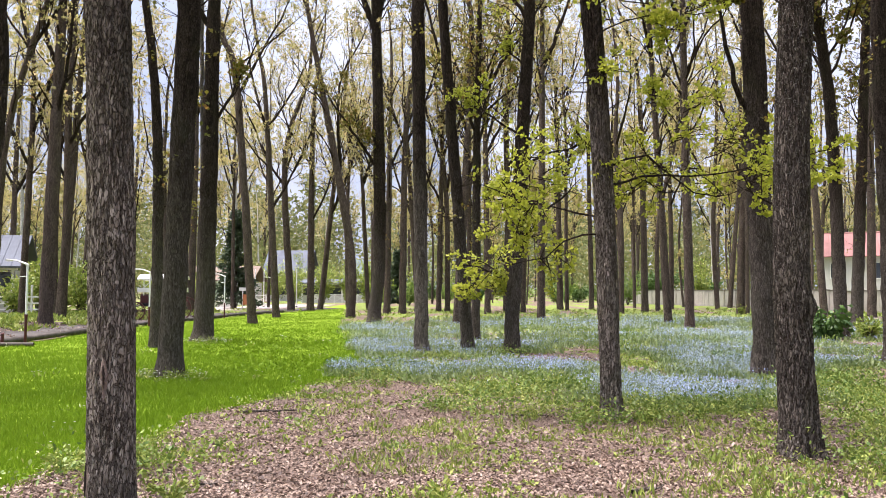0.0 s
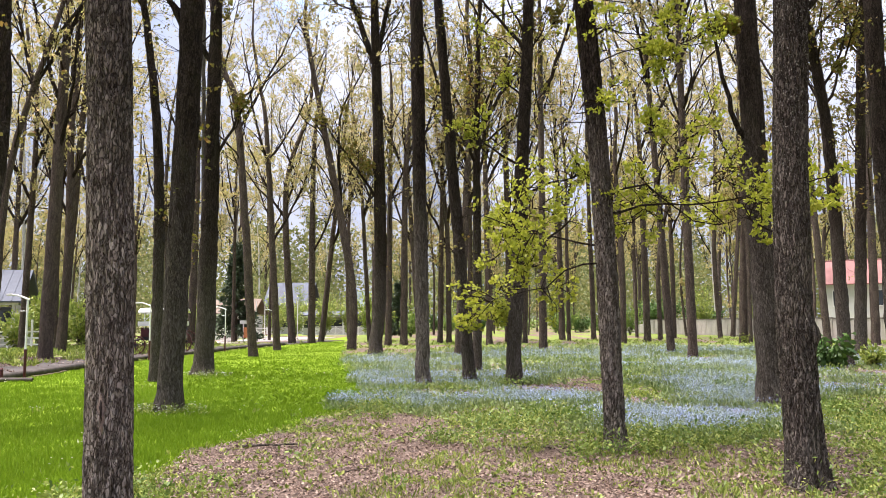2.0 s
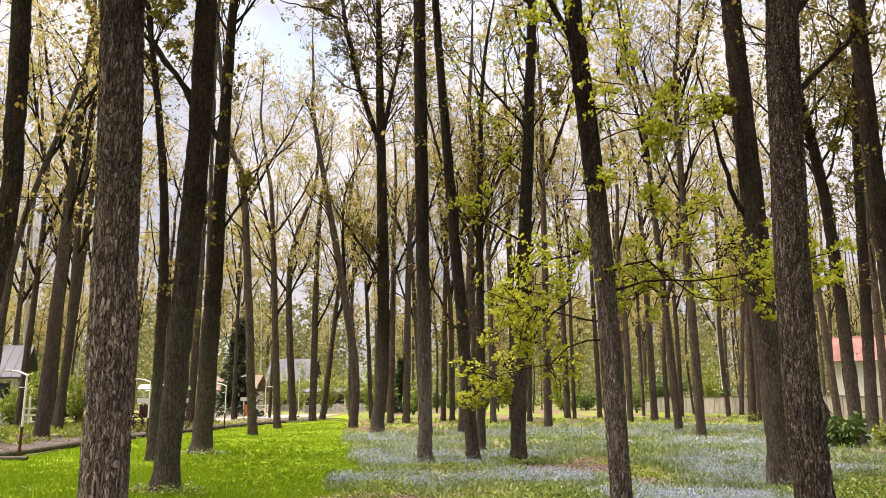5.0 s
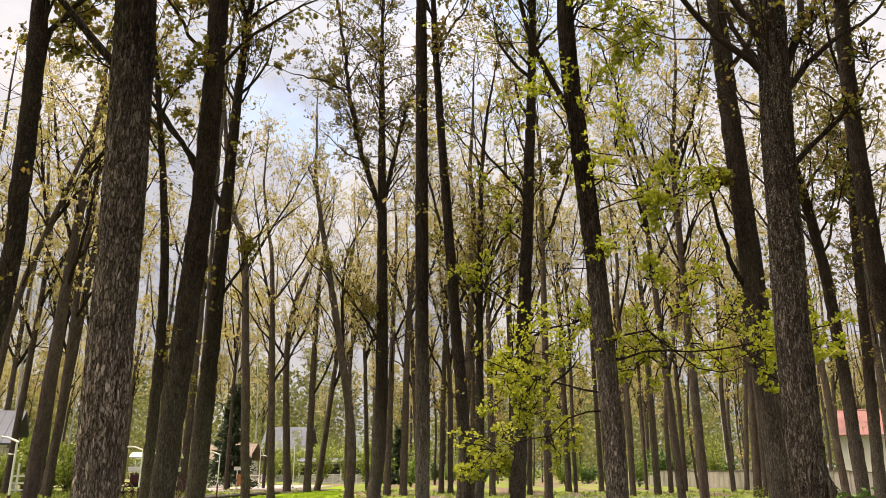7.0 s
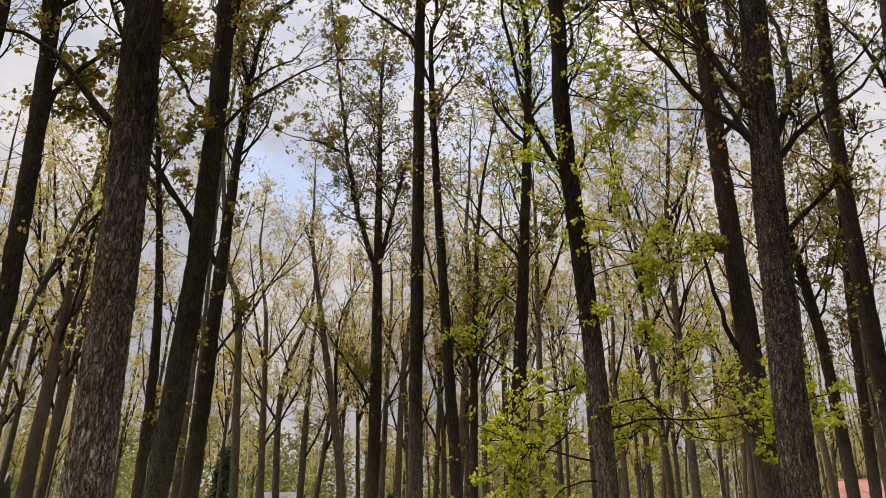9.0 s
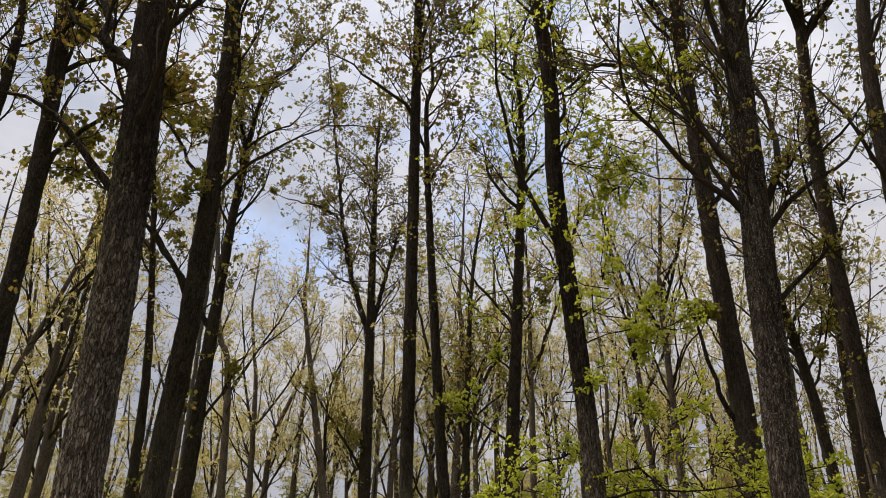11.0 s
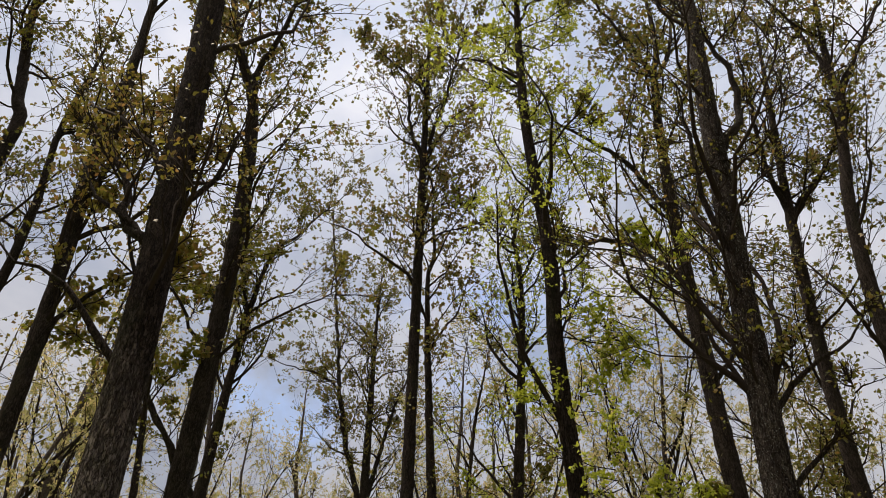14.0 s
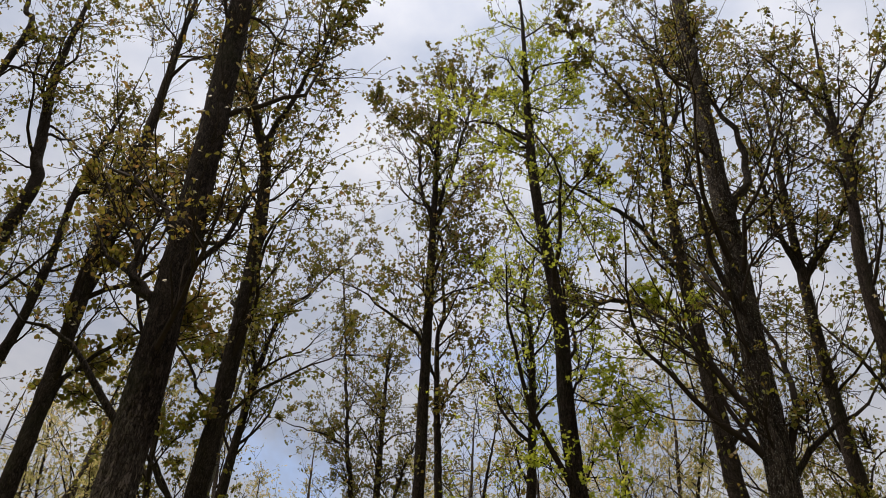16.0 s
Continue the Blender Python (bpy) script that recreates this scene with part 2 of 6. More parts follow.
CONCRETE = plain_material("weathered_concrete", (0.37, 0.345, 0.315), 0.9, 0.3, 0.8)
CONCRETE_CAP = plain_material("dark_coping", (0.16, 0.14, 0.12), 0.9, 0.3, 1.0)
ASPHALT = plain_material("worn_asphalt", (0.085, 0.075, 0.069), 0.95, 0.45, 0.9, bump=0.5, spec=0.15)
PAVING = plain_material("pale_paving", (0.34, 0.29, 0.27), 0.85, 0.25, 0.5)
KERB_MAT = plain_material("grey_log_edging", (0.085, 0.073, 0.066), 0.9, 0.5, 3.0, bump=0.6, spec=0.15)
WHITE_PAINT = plain_material("white_paint", (0.72, 0.72, 0.70), 0.5, 0.12, 2.0)
MAROON = plain_material("maroon_paint", (0.075, 0.018, 0.018), 0.4, 0.25, 2.0)
ROOF_RED = plain_material("red_metal_roof", (0.20, 0.10, 0.09), 0.7, 0.3, 0.7, spec=0.1)
ROOF_PALE = plain_material("pale_metal_roof", (0.10, 0.11, 0.132), 0.75, 0.3, 0.4, spec=0.08)
ROOF_BROWN = plain_material("brown_shingle", (0.14, 0.10, 0.075), 0.8, 0.3, 1.0)
ROOF_GREEN = plain_material("grey_green_roof", (0.10, 0.125, 0.12), 0.75, 0.3, 0.4, spec=0.08)
PLASTER = plain_material("white_plaster", (0.55, 0.54, 0.51), 0.85, 0.15, 0.5)
TIMBER = plain_material("stained_timber", (0.16, 0.095, 0.06), 0.7, 0.3, 1.5)
IRON = plain_material("black_iron", (0.02, 0.02, 0.022), 0.45, 0.3, 4.0)
ORANGE = plain_material("orange_board", (0.55, 0.20, 0.08), 0.6, 0.2, 2.0)
glass = Nodes("dark_window_glass", 0.08, 0.6)
glass.bsdf.inputs["Base Color"].default_value = (0.03, 0.035, 0.04, 1)
GLASS = glass.mat


def ground_material():
    """Soil, lawn turf and weedy turf, laid out by the mesh's own cover layer."""
    m = Nodes("forest_floor", 0.95, 0.1)
    tc = m.node("ShaderNodeTexCoord")
    v = tc.outputs["Object"]
    at = m.node("ShaderNodeVertexColor")
    at.layer_name = "cover"
    sep = m.node("ShaderNodeSeparateColor")
    m.link(at.outputs[0], sep.inputs[0])
    fine = m.noise(v, 40, 6, 0.65)
    mid = m.noise(v, 6, 6, 0.6)
    big = m.noise(v, 0.5, 5)
    soil = m.ramp(fine, (0.3, (0.06, 0.042, 0.034)), (0.55, (0.15, 0.108, 0.088)), (0.75, (0.34, 0.255, 0.205)))
    soil = m.mix(m.ramp(mid, (0.35, (0, 0, 0)), (0.65, (0.75, 0.75, 0.75))), soil, (0.122, 0.090, 0.068))
    lawn = m.ramp(fine, (0.3, (0.085, 0.14, 0.007)), (0.6, (0.15, 0.225, 0.010)), (0.8, (0.22, 0.30, 0.025)))
    lawn = m.mix(m.ramp(big, (0.35, (0, 0, 0)), (0.7, (0.6, 0.6, 0.6))), lawn, (0.17, 0.25, 0.02))
    weed = m.ramp(fine, (0.3, (0.08, 0.105, 0.025)), (0.6, (0.145, 0.185, 0.04)), (0.8, (0.28, 0.29, 0.10)))
    edge = m.noise(v, 9, 5, 0.7)

    def mask(chan):
        s = m.node("ShaderNodeMath")
        s.operation = "ADD"
        m.link(sep.outputs[chan], s.inputs[0])
        m.link(edge, s.inputs[1])
        return m.ramp(s.outputs[0], (0.90, (0, 0, 0)), (1.08, (1, 1, 1)))

    col = m.mix(mask(1), soil, weed)
    col = m.mix(mask(0), col, lawn)
    m.color(col)
    m.bump(m.mix(0.5, fine, mid), 0.7, 0.03)
    return m.mat


GROUND = ground_material()

# ---- mesh tools ----
def mesh_object(name, verts, faces, material, parent=None, smooth=True, label=""):
    """One mesh object from an array of points and an array (or list) of faces of equal size."""
    me = bpy.data.meshes.new(name)
    verts = np.asarray(verts, np.float32)
    faces = np.asarray(faces, np.int32)
    n, k = faces.shape
    me.vertices.add(len(verts))
    me.vertices.foreach_set("co", verts.ravel())
    me.loops.add(n * k)
    me.loops.foreach_set("vertex_index", faces.ravel())
    me.polygons.add(n)
    me.polygons.foreach_set("loop_start", np.arange(0, n * k, k, dtype=np.int32))
    me.polygons.foreach_set("loop_total", np.full(n, k, np.int32))
    me.update(calc_edges=True)
    if smooth:
        me.polygons.foreach_set("use_smooth", np.ones(n, bool))
    me.materials.append(material)
    ob = new(name, me)
    ob.parent = parent
    if label:
        tagged(ob, label)
    return ob


def part(name, bm, material, parent, label="", smooth=False):
    me = bpy.data.meshes.new(name)
    bm.to_mesh(me)
    bm.free()
    if smooth:
        me.polygons.foreach_set("use_smooth", np.ones(len(me.polygons), bool))
    me.materials.append(material)
    ob = new(name, me)
    ob.parent = parent
    if label:
        tagged(ob, label)
    return ob


def thing(name, m, label, category, group="", kind=""):
    ob = new(name)
    ob.matrix_world = m
    return tagged(ob, label, category, group, kind)


def box(bm, x0, x1, y0, y1, z0, z1, bevel=0.0):
    r = bmesh.ops.create_cube(bm, size=1, matrix=Matrix.LocRotScale(((x0 + x1) / 2, (y0 + y1) / 2, (z0 + z1) / 2), None, (x1 - x0, y1 - y0, z1 - z0)))
    if bevel:
        edges = list({e for vert in r["verts"] for e in vert.link_edges})
        bmesh.ops.bevel(bm, geom=edges, offset=bevel, segments=2, affect="EDGES")
    return bm


def rod(bm, a, b, r0, r1=None, sides=10):
    a, b = Vector(a), Vector(b)
    q = (b - a).to_track_quat("Z", "Y").to_matrix().to_4x4()
    bmesh.ops.create_cone(bm, cap_ends=True, segments=sides, radius1=r0, radius2=r0 if r1 is None else r1, depth=(b - a).length, matrix=Matrix.Translation((a + b) / 2) @ q)
    return bm


def tubes(pts, rad, sides):
    """Tubes along many lines at once. pts: lines x points x 3; rad: lines x points. Returns points and quads."""
    b, n, _ = pts.shape
    tan = np.empty_like(pts)
    tan[:, 1:-1] = pts[:, 2:] - pts[:, :-2]
    tan[:, 0] = pts[:, 1] - pts[:, 0]
    tan[:, -1] = pts[:, -1] - pts[:, -2]
    tan /= np.linalg.norm(tan, axis=2, keepdims=True) + 1e-9
    whole = pts[:, -1] - pts[:, 0]
    ref = np.where(np.abs(whole[:, 2:3]) > 0.7 * np.linalg.norm(whole, axis=1, keepdims=True), np.array([[1.0, 0, 0]]), np.array([[0, 0, 1.0]]))
    u = np.cross(tan, ref[:, None, :])
    u /= np.linalg.norm(u, axis=2, keepdims=True) + 1e-9
    w = np.cross(tan, u)
    ang = np.arange(sides) * 2 * np.pi / sides
    ring = u[:, :, None, :] * np.cos(ang)[None, None, :, None] + w[:, :, None, :] * np.sin(ang)[None, None, :, None]
    verts = pts[:, :, None, :] + ring * rad[:, :, None, None]
    i = np.arange(b)[:, None, None] * n * sides + np.arange(n - 1)[None, :, None] * sides
    j = np.arange(sides)[None, None, :]
    k = (j + 1) % sides
    quads = np.stack([i + j, i + k, i + sides + k, i + sides + j], -1).reshape(-1, 4)
    return verts.reshape(-1, 3), quads


def spline(points, step):
    """A smooth line through the points, a new one about every step metres."""
    p = np.asarray(points, float)
    p = np.vstack([2 * p[0] - p[1], p, 2 * p[-1] - p[-2]])
    out = []
    for i in range(1, len(p) - 2):
        n = max(1, int(np.ceil(np.linalg.norm(p[i + 1] - p[i]) / step)))
        t = (np.arange(n) / n)[:, None]
        a, b, c, d = p[i - 1], p[i], p[i + 1], p[i + 2]
        out.append(0.5 * (2 * b + (c - a) * t + (2 * a - 5 * b + 4 * c - d) * t ** 2 + (3 * b - a - 3 * c + d) * t ** 3))
    out.append(p[-2:-1])
    return np.vstack(out)


def unit(v):
    return v / (np.linalg.norm(v, axis=-1, keepdims=True) + 1e-9)


def leaf_quads(pos, along, size, rng, wide=0.55):
    """A folded leaf blade at every place: four points and one quad each."""
    n = len(pos)
    along = unit(along + rng.normal(0, 0.55, (n, 3)))
    side = unit(np.cross(along, rng.normal(0, 1, (n, 3))))
    up = np.cross(side, along)
    s = (size * rng.uniform(0.6, 1.25, n))[:, None]
    tip = pos + along * s
    mid = pos + along * s * 0.58 + up * s * 0.10
    verts = np.stack([pos, mid - side * s * wide * 0.5, tip, mid + side * s * wide * 0.5], 1).reshape(-1, 3)
    return verts, (np.arange(n)[:, None] * 4 + np.arange(4)[None, :])


def leaf_tris(pos, along, size, rng):
    """The simplest leaf, for far crowns: one three-cornered blade each."""
    n = len(pos)
    along = unit(along + rng.normal(0, 0.6, (n, 3)))
    side = unit(np.cross(along, rng.normal(0, 1, (n, 3))))
    s = (size * rng.uniform(0.6, 1.25, n))[:, None]
    verts = np.stack([pos, pos + along * s * 0.9 - side * s * 0.36, pos + along * s + side * s * 0.36], 1).reshape(-1, 3)
    return verts, np.arange(3 * n).reshape(-1, 3)


def lobed_leaves(pos, along, size, rng):
    """Oak leaves with a waist: eight points and three quads each."""
    n = len(pos)
    along = unit(along + rng.normal(0, 0.5, (n, 3)))
    side = unit(np.cross(along, rng.normal(0, 1, (n, 3))))
    up = np.cross(side, along)
    s = (size * rng.uniform(0.6, 1.25, n))[:, None]
    rows = [(0.0, 0.03, 0.0), (0.34, 0.14, 0.06), (0.68, 0.29, 0.03), (1.0, 0.09, -0.10)]
    vs = []
    for f, w, h in rows:
        c = pos + along * s * f + up * s * h
        vs += [c - side * s * w, c + side * s * w]
    verts = np.stack(vs, 1).reshape(-1, 3)
    q = np.array([[0, 1, 3, 2], [2, 3, 5, 4], [4, 5, 7, 6]])
    return verts, (np.arange(n)[:, None, None] * 8 + q[None]).reshape(-1, 4)


# ---- trees ----
def stem_mesh(line, radius, sides, flare, rough, rng, burl=None):
    """Points and quads of a trunk: a ringed tube with spreading roots and furrowed, uneven bark."""
    n = len(line)
    verts, quads = tubes(line[None], radius[None], sides)
    if rough > 0:
        ring = verts.reshape(n, sides, 3)
        axis = line[:, None, :]
        out = unit(ring - axis)
        seed = rng.uniform(0, 50)
        lobes = rng.uniform(0, 6.28, 3)
        ang = np.arange(sides) / sides * 2 * np.pi
        shape = 0.5 * np.sin(3 * ang + lobes[0]) + 0.35 * np.sin(5 * ang + lobes[1]) + 0.25 * np.sin(2 * ang + lobes[2])
        furrow = np.zeros((n, sides))
        for i in range(n):
            z = line[i, 2]
            r = radius[i]
            foot = flare * math.exp(-max(z, 0) / 0.22)
            for j in range(sides):
                p = ring[i, j]
                big = noise.noise((p[0] * 3 + seed, p[1] * 3, z * 0.9)) * 0.09
                q = (out[i, j, 0] * r * 30 + seed, out[i, j, 1] * r * 30, z * 6)
                d = r * (big + foot * (0.55 + 0.5 * shape[j]))
                if rough > 0.5:
                    cut = 1 - min(1.0, abs(noise.noise(q)) * 5.5)
                    step_ = 1 - min(1.0, abs(noise.noise((q[0] * 0.8 + 9, q[1] * 0.8, z * 13))) * 7)
                    furrow[i, j] = max(cut, step_ * 0.75)
                    d += 0.006 * noise.noise((q[0] * 0.6, q[1] * 0.6, z * 9 + 5)) - 0.017 * furrow[i, j] + 0.005
                if burl:
                    face = out[i, j, 0] * math.cos(burl[1]) + out[i, j, 1] * math.sin(burl[1])
                    d += burl[2] * max(0, face) ** 2 * (math.exp(-((z - burl[0]) / 0.11) ** 2) + (0.15 if z < burl[0] else 0))
                ring[i, j] = p + out[i, j] * d
        verts = ring.reshape(-1, 3)
        return verts, quads, furrow.ravel()
    return verts, quads, np.zeros(len(verts))


def wander(start, way, length, n, bend, lift, rng):
    """Crooked lines of n points from each start: the way turns a little at every joint and drifts upwards."""
    pts, d = [start], unit(way)
    for k in range(n - 1):
        pts.append(pts[-1] + d * (length / (n - 1))[:, None])
        d = unit(d + rng.normal(0, bend, d.shape) + np.array([0, 0, lift]))
    return np.stack(pts, 1)


def grow(axes, rng):
    """Side branches on axes of (points, radii, lowest height, branches a metre, length, rise). Returns lines of 9 points, and radii."""
    S, D, L, R = [], [], [], []
    for pts, rad, first, density, spread, up in axes:
        seg = np.linalg.norm(np.diff(pts, axis=0), axis=1)
        cum = np.r_[0, np.cumsum(seg)]
        n = int(cum[-1] * density)
        if n < 1:
            continue
        at = np.sort(rng.uniform(0, cum[-1], n))
        p = np.stack([np.interp(at, cum, pts[:, k]) for k in range(3)], 1)
        r = np.interp(at, cum, rad)
        tan = np.stack([np.interp(at, (cum[1:] + cum[:-1]) / 2, np.diff(pts[:, k]) / (seg + 1e-9)) for k in range(3)], 1)
        keep = p[:, 2] > first
        p, r, tan, at = p[keep], r[keep], tan[keep], at[keep]
        n = len(p)
        if not n:
            continue
        az = rng.uniform(0, 2 * np.pi, n)
        d = np.stack([np.cos(az), np.sin(az), up + rng.uniform(-1, 1, n) * (0.5 if up > 0.3 else 0.2)], 1)
        d = unit(unit(d) + 0.5 * unit(tan))
        frac = 1 - at / cum[-1]
        length = spread * (0.30 + 0.70 * np.sqrt(frac)) * rng.uniform(0.35, 1.25, n)
        S.append(p), D.append(d), L.append(length), R.append(np.minimum(r * 0.5, 0.006 + 0.0125 * length))
    if not S:
        return np.zeros((0, 9, 3)), np.zeros((0, 9))
    S, D, L, R = np.vstack(S), np.vstack(D), np.concatenate(L), np.concatenate(R)
    return wander(S, D, L, 9, 0.20, 0.05, rng), R[:, None] * np.linspace(1, 0.22, 9)[None]


def twigs(br, rng, per, length, npts=3, low=0.2, bend=0.24, rise=0.22):
    """Twigs off every line of br (lines x points x 3), forking away from it, longer towards its foot."""
    b, m, _ = br.shape
    if not b:
        return np.zeros((0, npts, 3))
    t = np.concatenate([rng.uniform(low, 1.0, (b, per - 1)), np.ones((b, 1))], 1)
    u = t * (m - 1.001)
    i = u.astype(int)
    f = (u - i)[..., None]
    rows = np.arange(b)[:, None]
    p = (br[rows, i] * (1 - f) + br[rows, i + 1] * f).reshape(-1, 3)
    d = unit(br[rows, i + 1] - br[rows, i]).reshape(-1, 3)
    n = len(p)
    off = unit(np.cross(d, rng.normal(0, 1, (n, 3))))
    a = np.where(t.ravel() > 0.999, rng.uniform(0.0, 0.3, n), rng.uniform(0.5, 1.25, n))[:, None]
    size = np.repeat(np.clip(np.linalg.norm(br[:, -1] - br[:, 0], axis=1), 0.4, 3.4), per)
    L = length * size * rng.uniform(0.45, 1.25, n) * (1.25 - 0.65 * t.ravel())
    return wander(p, d * np.cos(a) + off * np.sin(a) + np.array([0, 0, rise]), L, npts, bend, 0.27 * rise, rng)


TREE_COUNT = [0]


def tree(x, y, dia, stem, limbs=(), taper=1.8, top=0.0, crown=0.0, detail=2, leafy=1.0, dense=1.0, fresh=0, pale=False,
         spread=0.0, label="", birch=False, group="woodland oaks", name="oak_tree", lichen=False, burl=None, weathered=False, bare=(), shoots=26, leaf=0.0, flare=0.0, bronze=False):
    """A tall woodland tree. stem and limbs: (sideways, height) of points along each; top: its full height; crown: where leaves begin;
    taper: the higher, the longer the trunk keeps its girth; detail 3: close by, 2: middle ground, 1: further off, 0: far."""
    TREE_COUNT[0] += 1
    rng = np.random.default_rng(100 + TREE_COUNT[0])
    label = label or ("slender woodland tree with dark bark and young leaves", "woodland tree with grey-brown bark and budding leaves",
                      "tall dark oak with a thin crown of young leaves", "oak with rough dark bark")[detail]
    root = thing(name, Matrix.Translation((x, y, 0)), label, "tree", group)
    pts = [(a, 0.0, b) for a, b in stem]
    top = top or max(pts[-1][2] + 3, rng.uniform(23, 29))
    crown = crown or max(0.30 * top, 5.0)
    lean = (pts[-1][0] - pts[-2][0]) / max(1.0, pts[-1][2] - pts[-2][2])
    zz = pts[-1][2]
    while zz < top - 1.0:
        zz = min(top, zz + 3.0)
        lean = lean * 0.7 + rng.normal(0, 0.06)
        last = pts[-1]
        pts.append((last[0] + lean * (zz - last[2]), last[1] + rng.normal(0, 0.15), zz))
    pts[0] = (pts[0][0], 0.0, -0.12)
    bark = BARK_PALE if pale else BARK_BIRCH if birch else BARK_LICHEN if lichen else BARK_WEATHERED_LIT if weathered else BARK if detail >= 2 else BARK_FAR
    step, sides = ((1.2, 6), (0.7, 10), (0.25, 16), (0.034, 120))[detail]
    line = spline(pts, step)
    if detail == 3:
        fine, coarse = line[line[:, 2] < 5.5], line[line[:, 2] >= 5.5][::6]
        line = np.vstack([fine, coarse])
    line[1:] += rng.normal(0, 0.008, line[1:].shape) * np.array([1, 1, 0]) * (detail < 3)
    h = np.clip(line[:, 2] / top, 0, 1)
    rad = np.maximum(dia / 2 * (1 - h ** taper), 0.01)
    vts, quads, cuts = stem_mesh(line, rad, sides, flare or (0.7 if detail > 1 else 0.4), (0, 0.2, 0.45, 1.0)[detail], rng, burl)
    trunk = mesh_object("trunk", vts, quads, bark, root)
    if detail == 3:
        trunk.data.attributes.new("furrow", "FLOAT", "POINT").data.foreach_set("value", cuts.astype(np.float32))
    spread = (spread or (4.2, 4.6, 4.6, 3.4)[detail])
    axes = [(line, rad, crown, (0.6, 1.05, 1.7, 1.7)[detail] * dense, spread, 0.85)]
    if detail < 2 and len(limbs) < 2 and not pale:
        # a stem that breaks up into steep limbs
        limbs = list(limbs)
        for side in (1, -1, 1, -1)[:int(rng.integers(2, 4))]:
            z0 = top * (rng.uniform(0.26, 0.52) if x < 4 else rng.uniform(0.45, 0.68))
            x0 = float(np.interp(z0, line[:, 2], line[:, 0]))
            out, tall = side * top * rng.uniform(0.06, 0.13), top * rng.uniform(0.24, 0.40)
            limbs.append(((x0, z0), (x0 + out * 0.45, z0 + tall * 0.35), (x0 + out * 0.8, z0 + tall * 0.75), (x0 + out, z0 + tall)))
    for k, limb in enumerate(limbs):
        away = rng.choice([-1, 1]) * rng.uniform(0.1, 0.5)
        start = np.array([np.interp(limb[0][1], line[:, 2], line[:, 0]), np.interp(limb[0][1], line[:, 2], line[:, 1]), limb[0][1]])
        near = abs(start[0] - limb[0][0]) < 1.0
        lp = [(a, start[1] + away * math.hypot(a - limb[0][0], b - limb[0][1]) * 0.4, b) for a, b in limb]
        if near:
            lp[0] = tuple(start)
        lp.append(tuple(np.array(lp[-1]) + (np.array(lp[-1]) - np.array(lp[-2])) * 0.45 + np.array([0, 0, 0.15])))
        ll = spline(lp, 0.35 if detail > 1 else 0.8)
        r0 = np.interp(limb[0][1], line[:, 2], rad)
        span = np.linalg.norm(np.diff(ll, axis=0), axis=1).sum()
        r0 = min(r0 * 0.66, 0.014 + (0.0135 if detail > 1 else 0.0085) * span) * (0.36 if fresh and detail == 3 else 1.0)
        lr = r0 * np.linspace(1, 0.16, len(ll)) ** 0.9
        ll[1:] += rng.normal(0, 0.010 * min(span, 3), ll[1:].shape)
        vts, quads = tubes(ll[None], lr[None], 8)
        mesh_object("limb", vts, quads, bark if pale else LIMB_BARK, root)
        axes.append((ll[1:], lr[1:], 0.5, 0.35 if k in bare else 2.7 if fresh else 1.9, float(np.clip(0.75 * span, 0.8, 1.7) if fresh else np.clip(0.45 * span, 0.5, spread * 0.7)), 0.12 if fresh else 0.7))
    if pale:
        return root
    br, brad = grow(axes, rng)
    sprays = fresh and detail == 3
    sub = twigs(br, rng, (5, 6, 8, 8)[detail], 0.66, (3, 3, 3, 4)[detail], rise=0.06 if sprays else 0.22)
    tw = twigs(sub, rng, (4, 5, 6, 6)[detail], 0.44, (2, 2, 2, 3)[detail], 0.15, 0.4, rise=0.04 if sprays else 0.22)
    n_shoot = shoots if detail > 1 else 0
    if n_shoot:
        at = rng.uniform(5.0 if detail == 3 else 3.0, min(top * 0.7, 17.0), n_shoot)
        az = rng.uniform(0, 2 * np.pi, n_shoot)
        foot = np.stack([np.interp(at, line[:, 2], line[:, k]) for k in range(3)], 1)
        out = np.stack([np.cos(az), np.sin(az), rng.uniform(-0.1, 0.8, n_shoot)], 1)
        foot = foot + out * np.array([1, 1, 0]) * (np.interp(at, line[:, 2], rad) * 0.9)[:, None]
        shoot = np.repeat(wander(foot, out, rng.uniform(0.25, 0.8, n_shoot), 3, 0.3, 0.1, rng), 3, 0)
        shoot[:, 1:] += rng.normal(0, 0.10, (len(shoot), 1, 3)) * np.array([1, 2])[None, :, None]
    thick = 0.7 if sprays else 1.0
    V1, Q1 = tubes(br, brad, 5 if detail > 1 else 3)
    V2, Q2 = tubes(sub, np.repeat(np.linspace(0.0130 if detail > 1 else 0.009, 0.005, sub.shape[1])[None] * thick, len(sub), 0), 3)
    if detail > 1:
        V3, Q3 = tubes(tw, np.repeat(np.linspace(0.0058, 0.0032, tw.shape[1])[None] * thick, len(tw), 0), 3)
        V, Q = np.vstack([V1, V2, V3]), np.vstack([Q1, Q2 + len(V1), Q3 + len(V1) + len(V2)])
    else:
        V, Q = np.vstack([V1, V2]), np.vstack([Q1, Q2 + len(V1)])
    if n_shoot:
        V4, Q4 = tubes(shoot, np.repeat(np.array([[0.007, 0.005, 0.003]]), len(shoot), 0), 3)
        V, Q = np.vstack([V, V4]), np.vstack([Q, Q4 + len(V)])
    tagged(mesh_object("branchwork", V, Q, BARK_BIRCH if birch else TWIG, root), kind="stuff")
    # young leaves stand in small whorls at the ends of the twigs, a few further down
    m = max(2, int(round((5, 6, 7, 4)[detail] * leafy * (1.9 if fresh else 1.0))))
    n = len(tw)
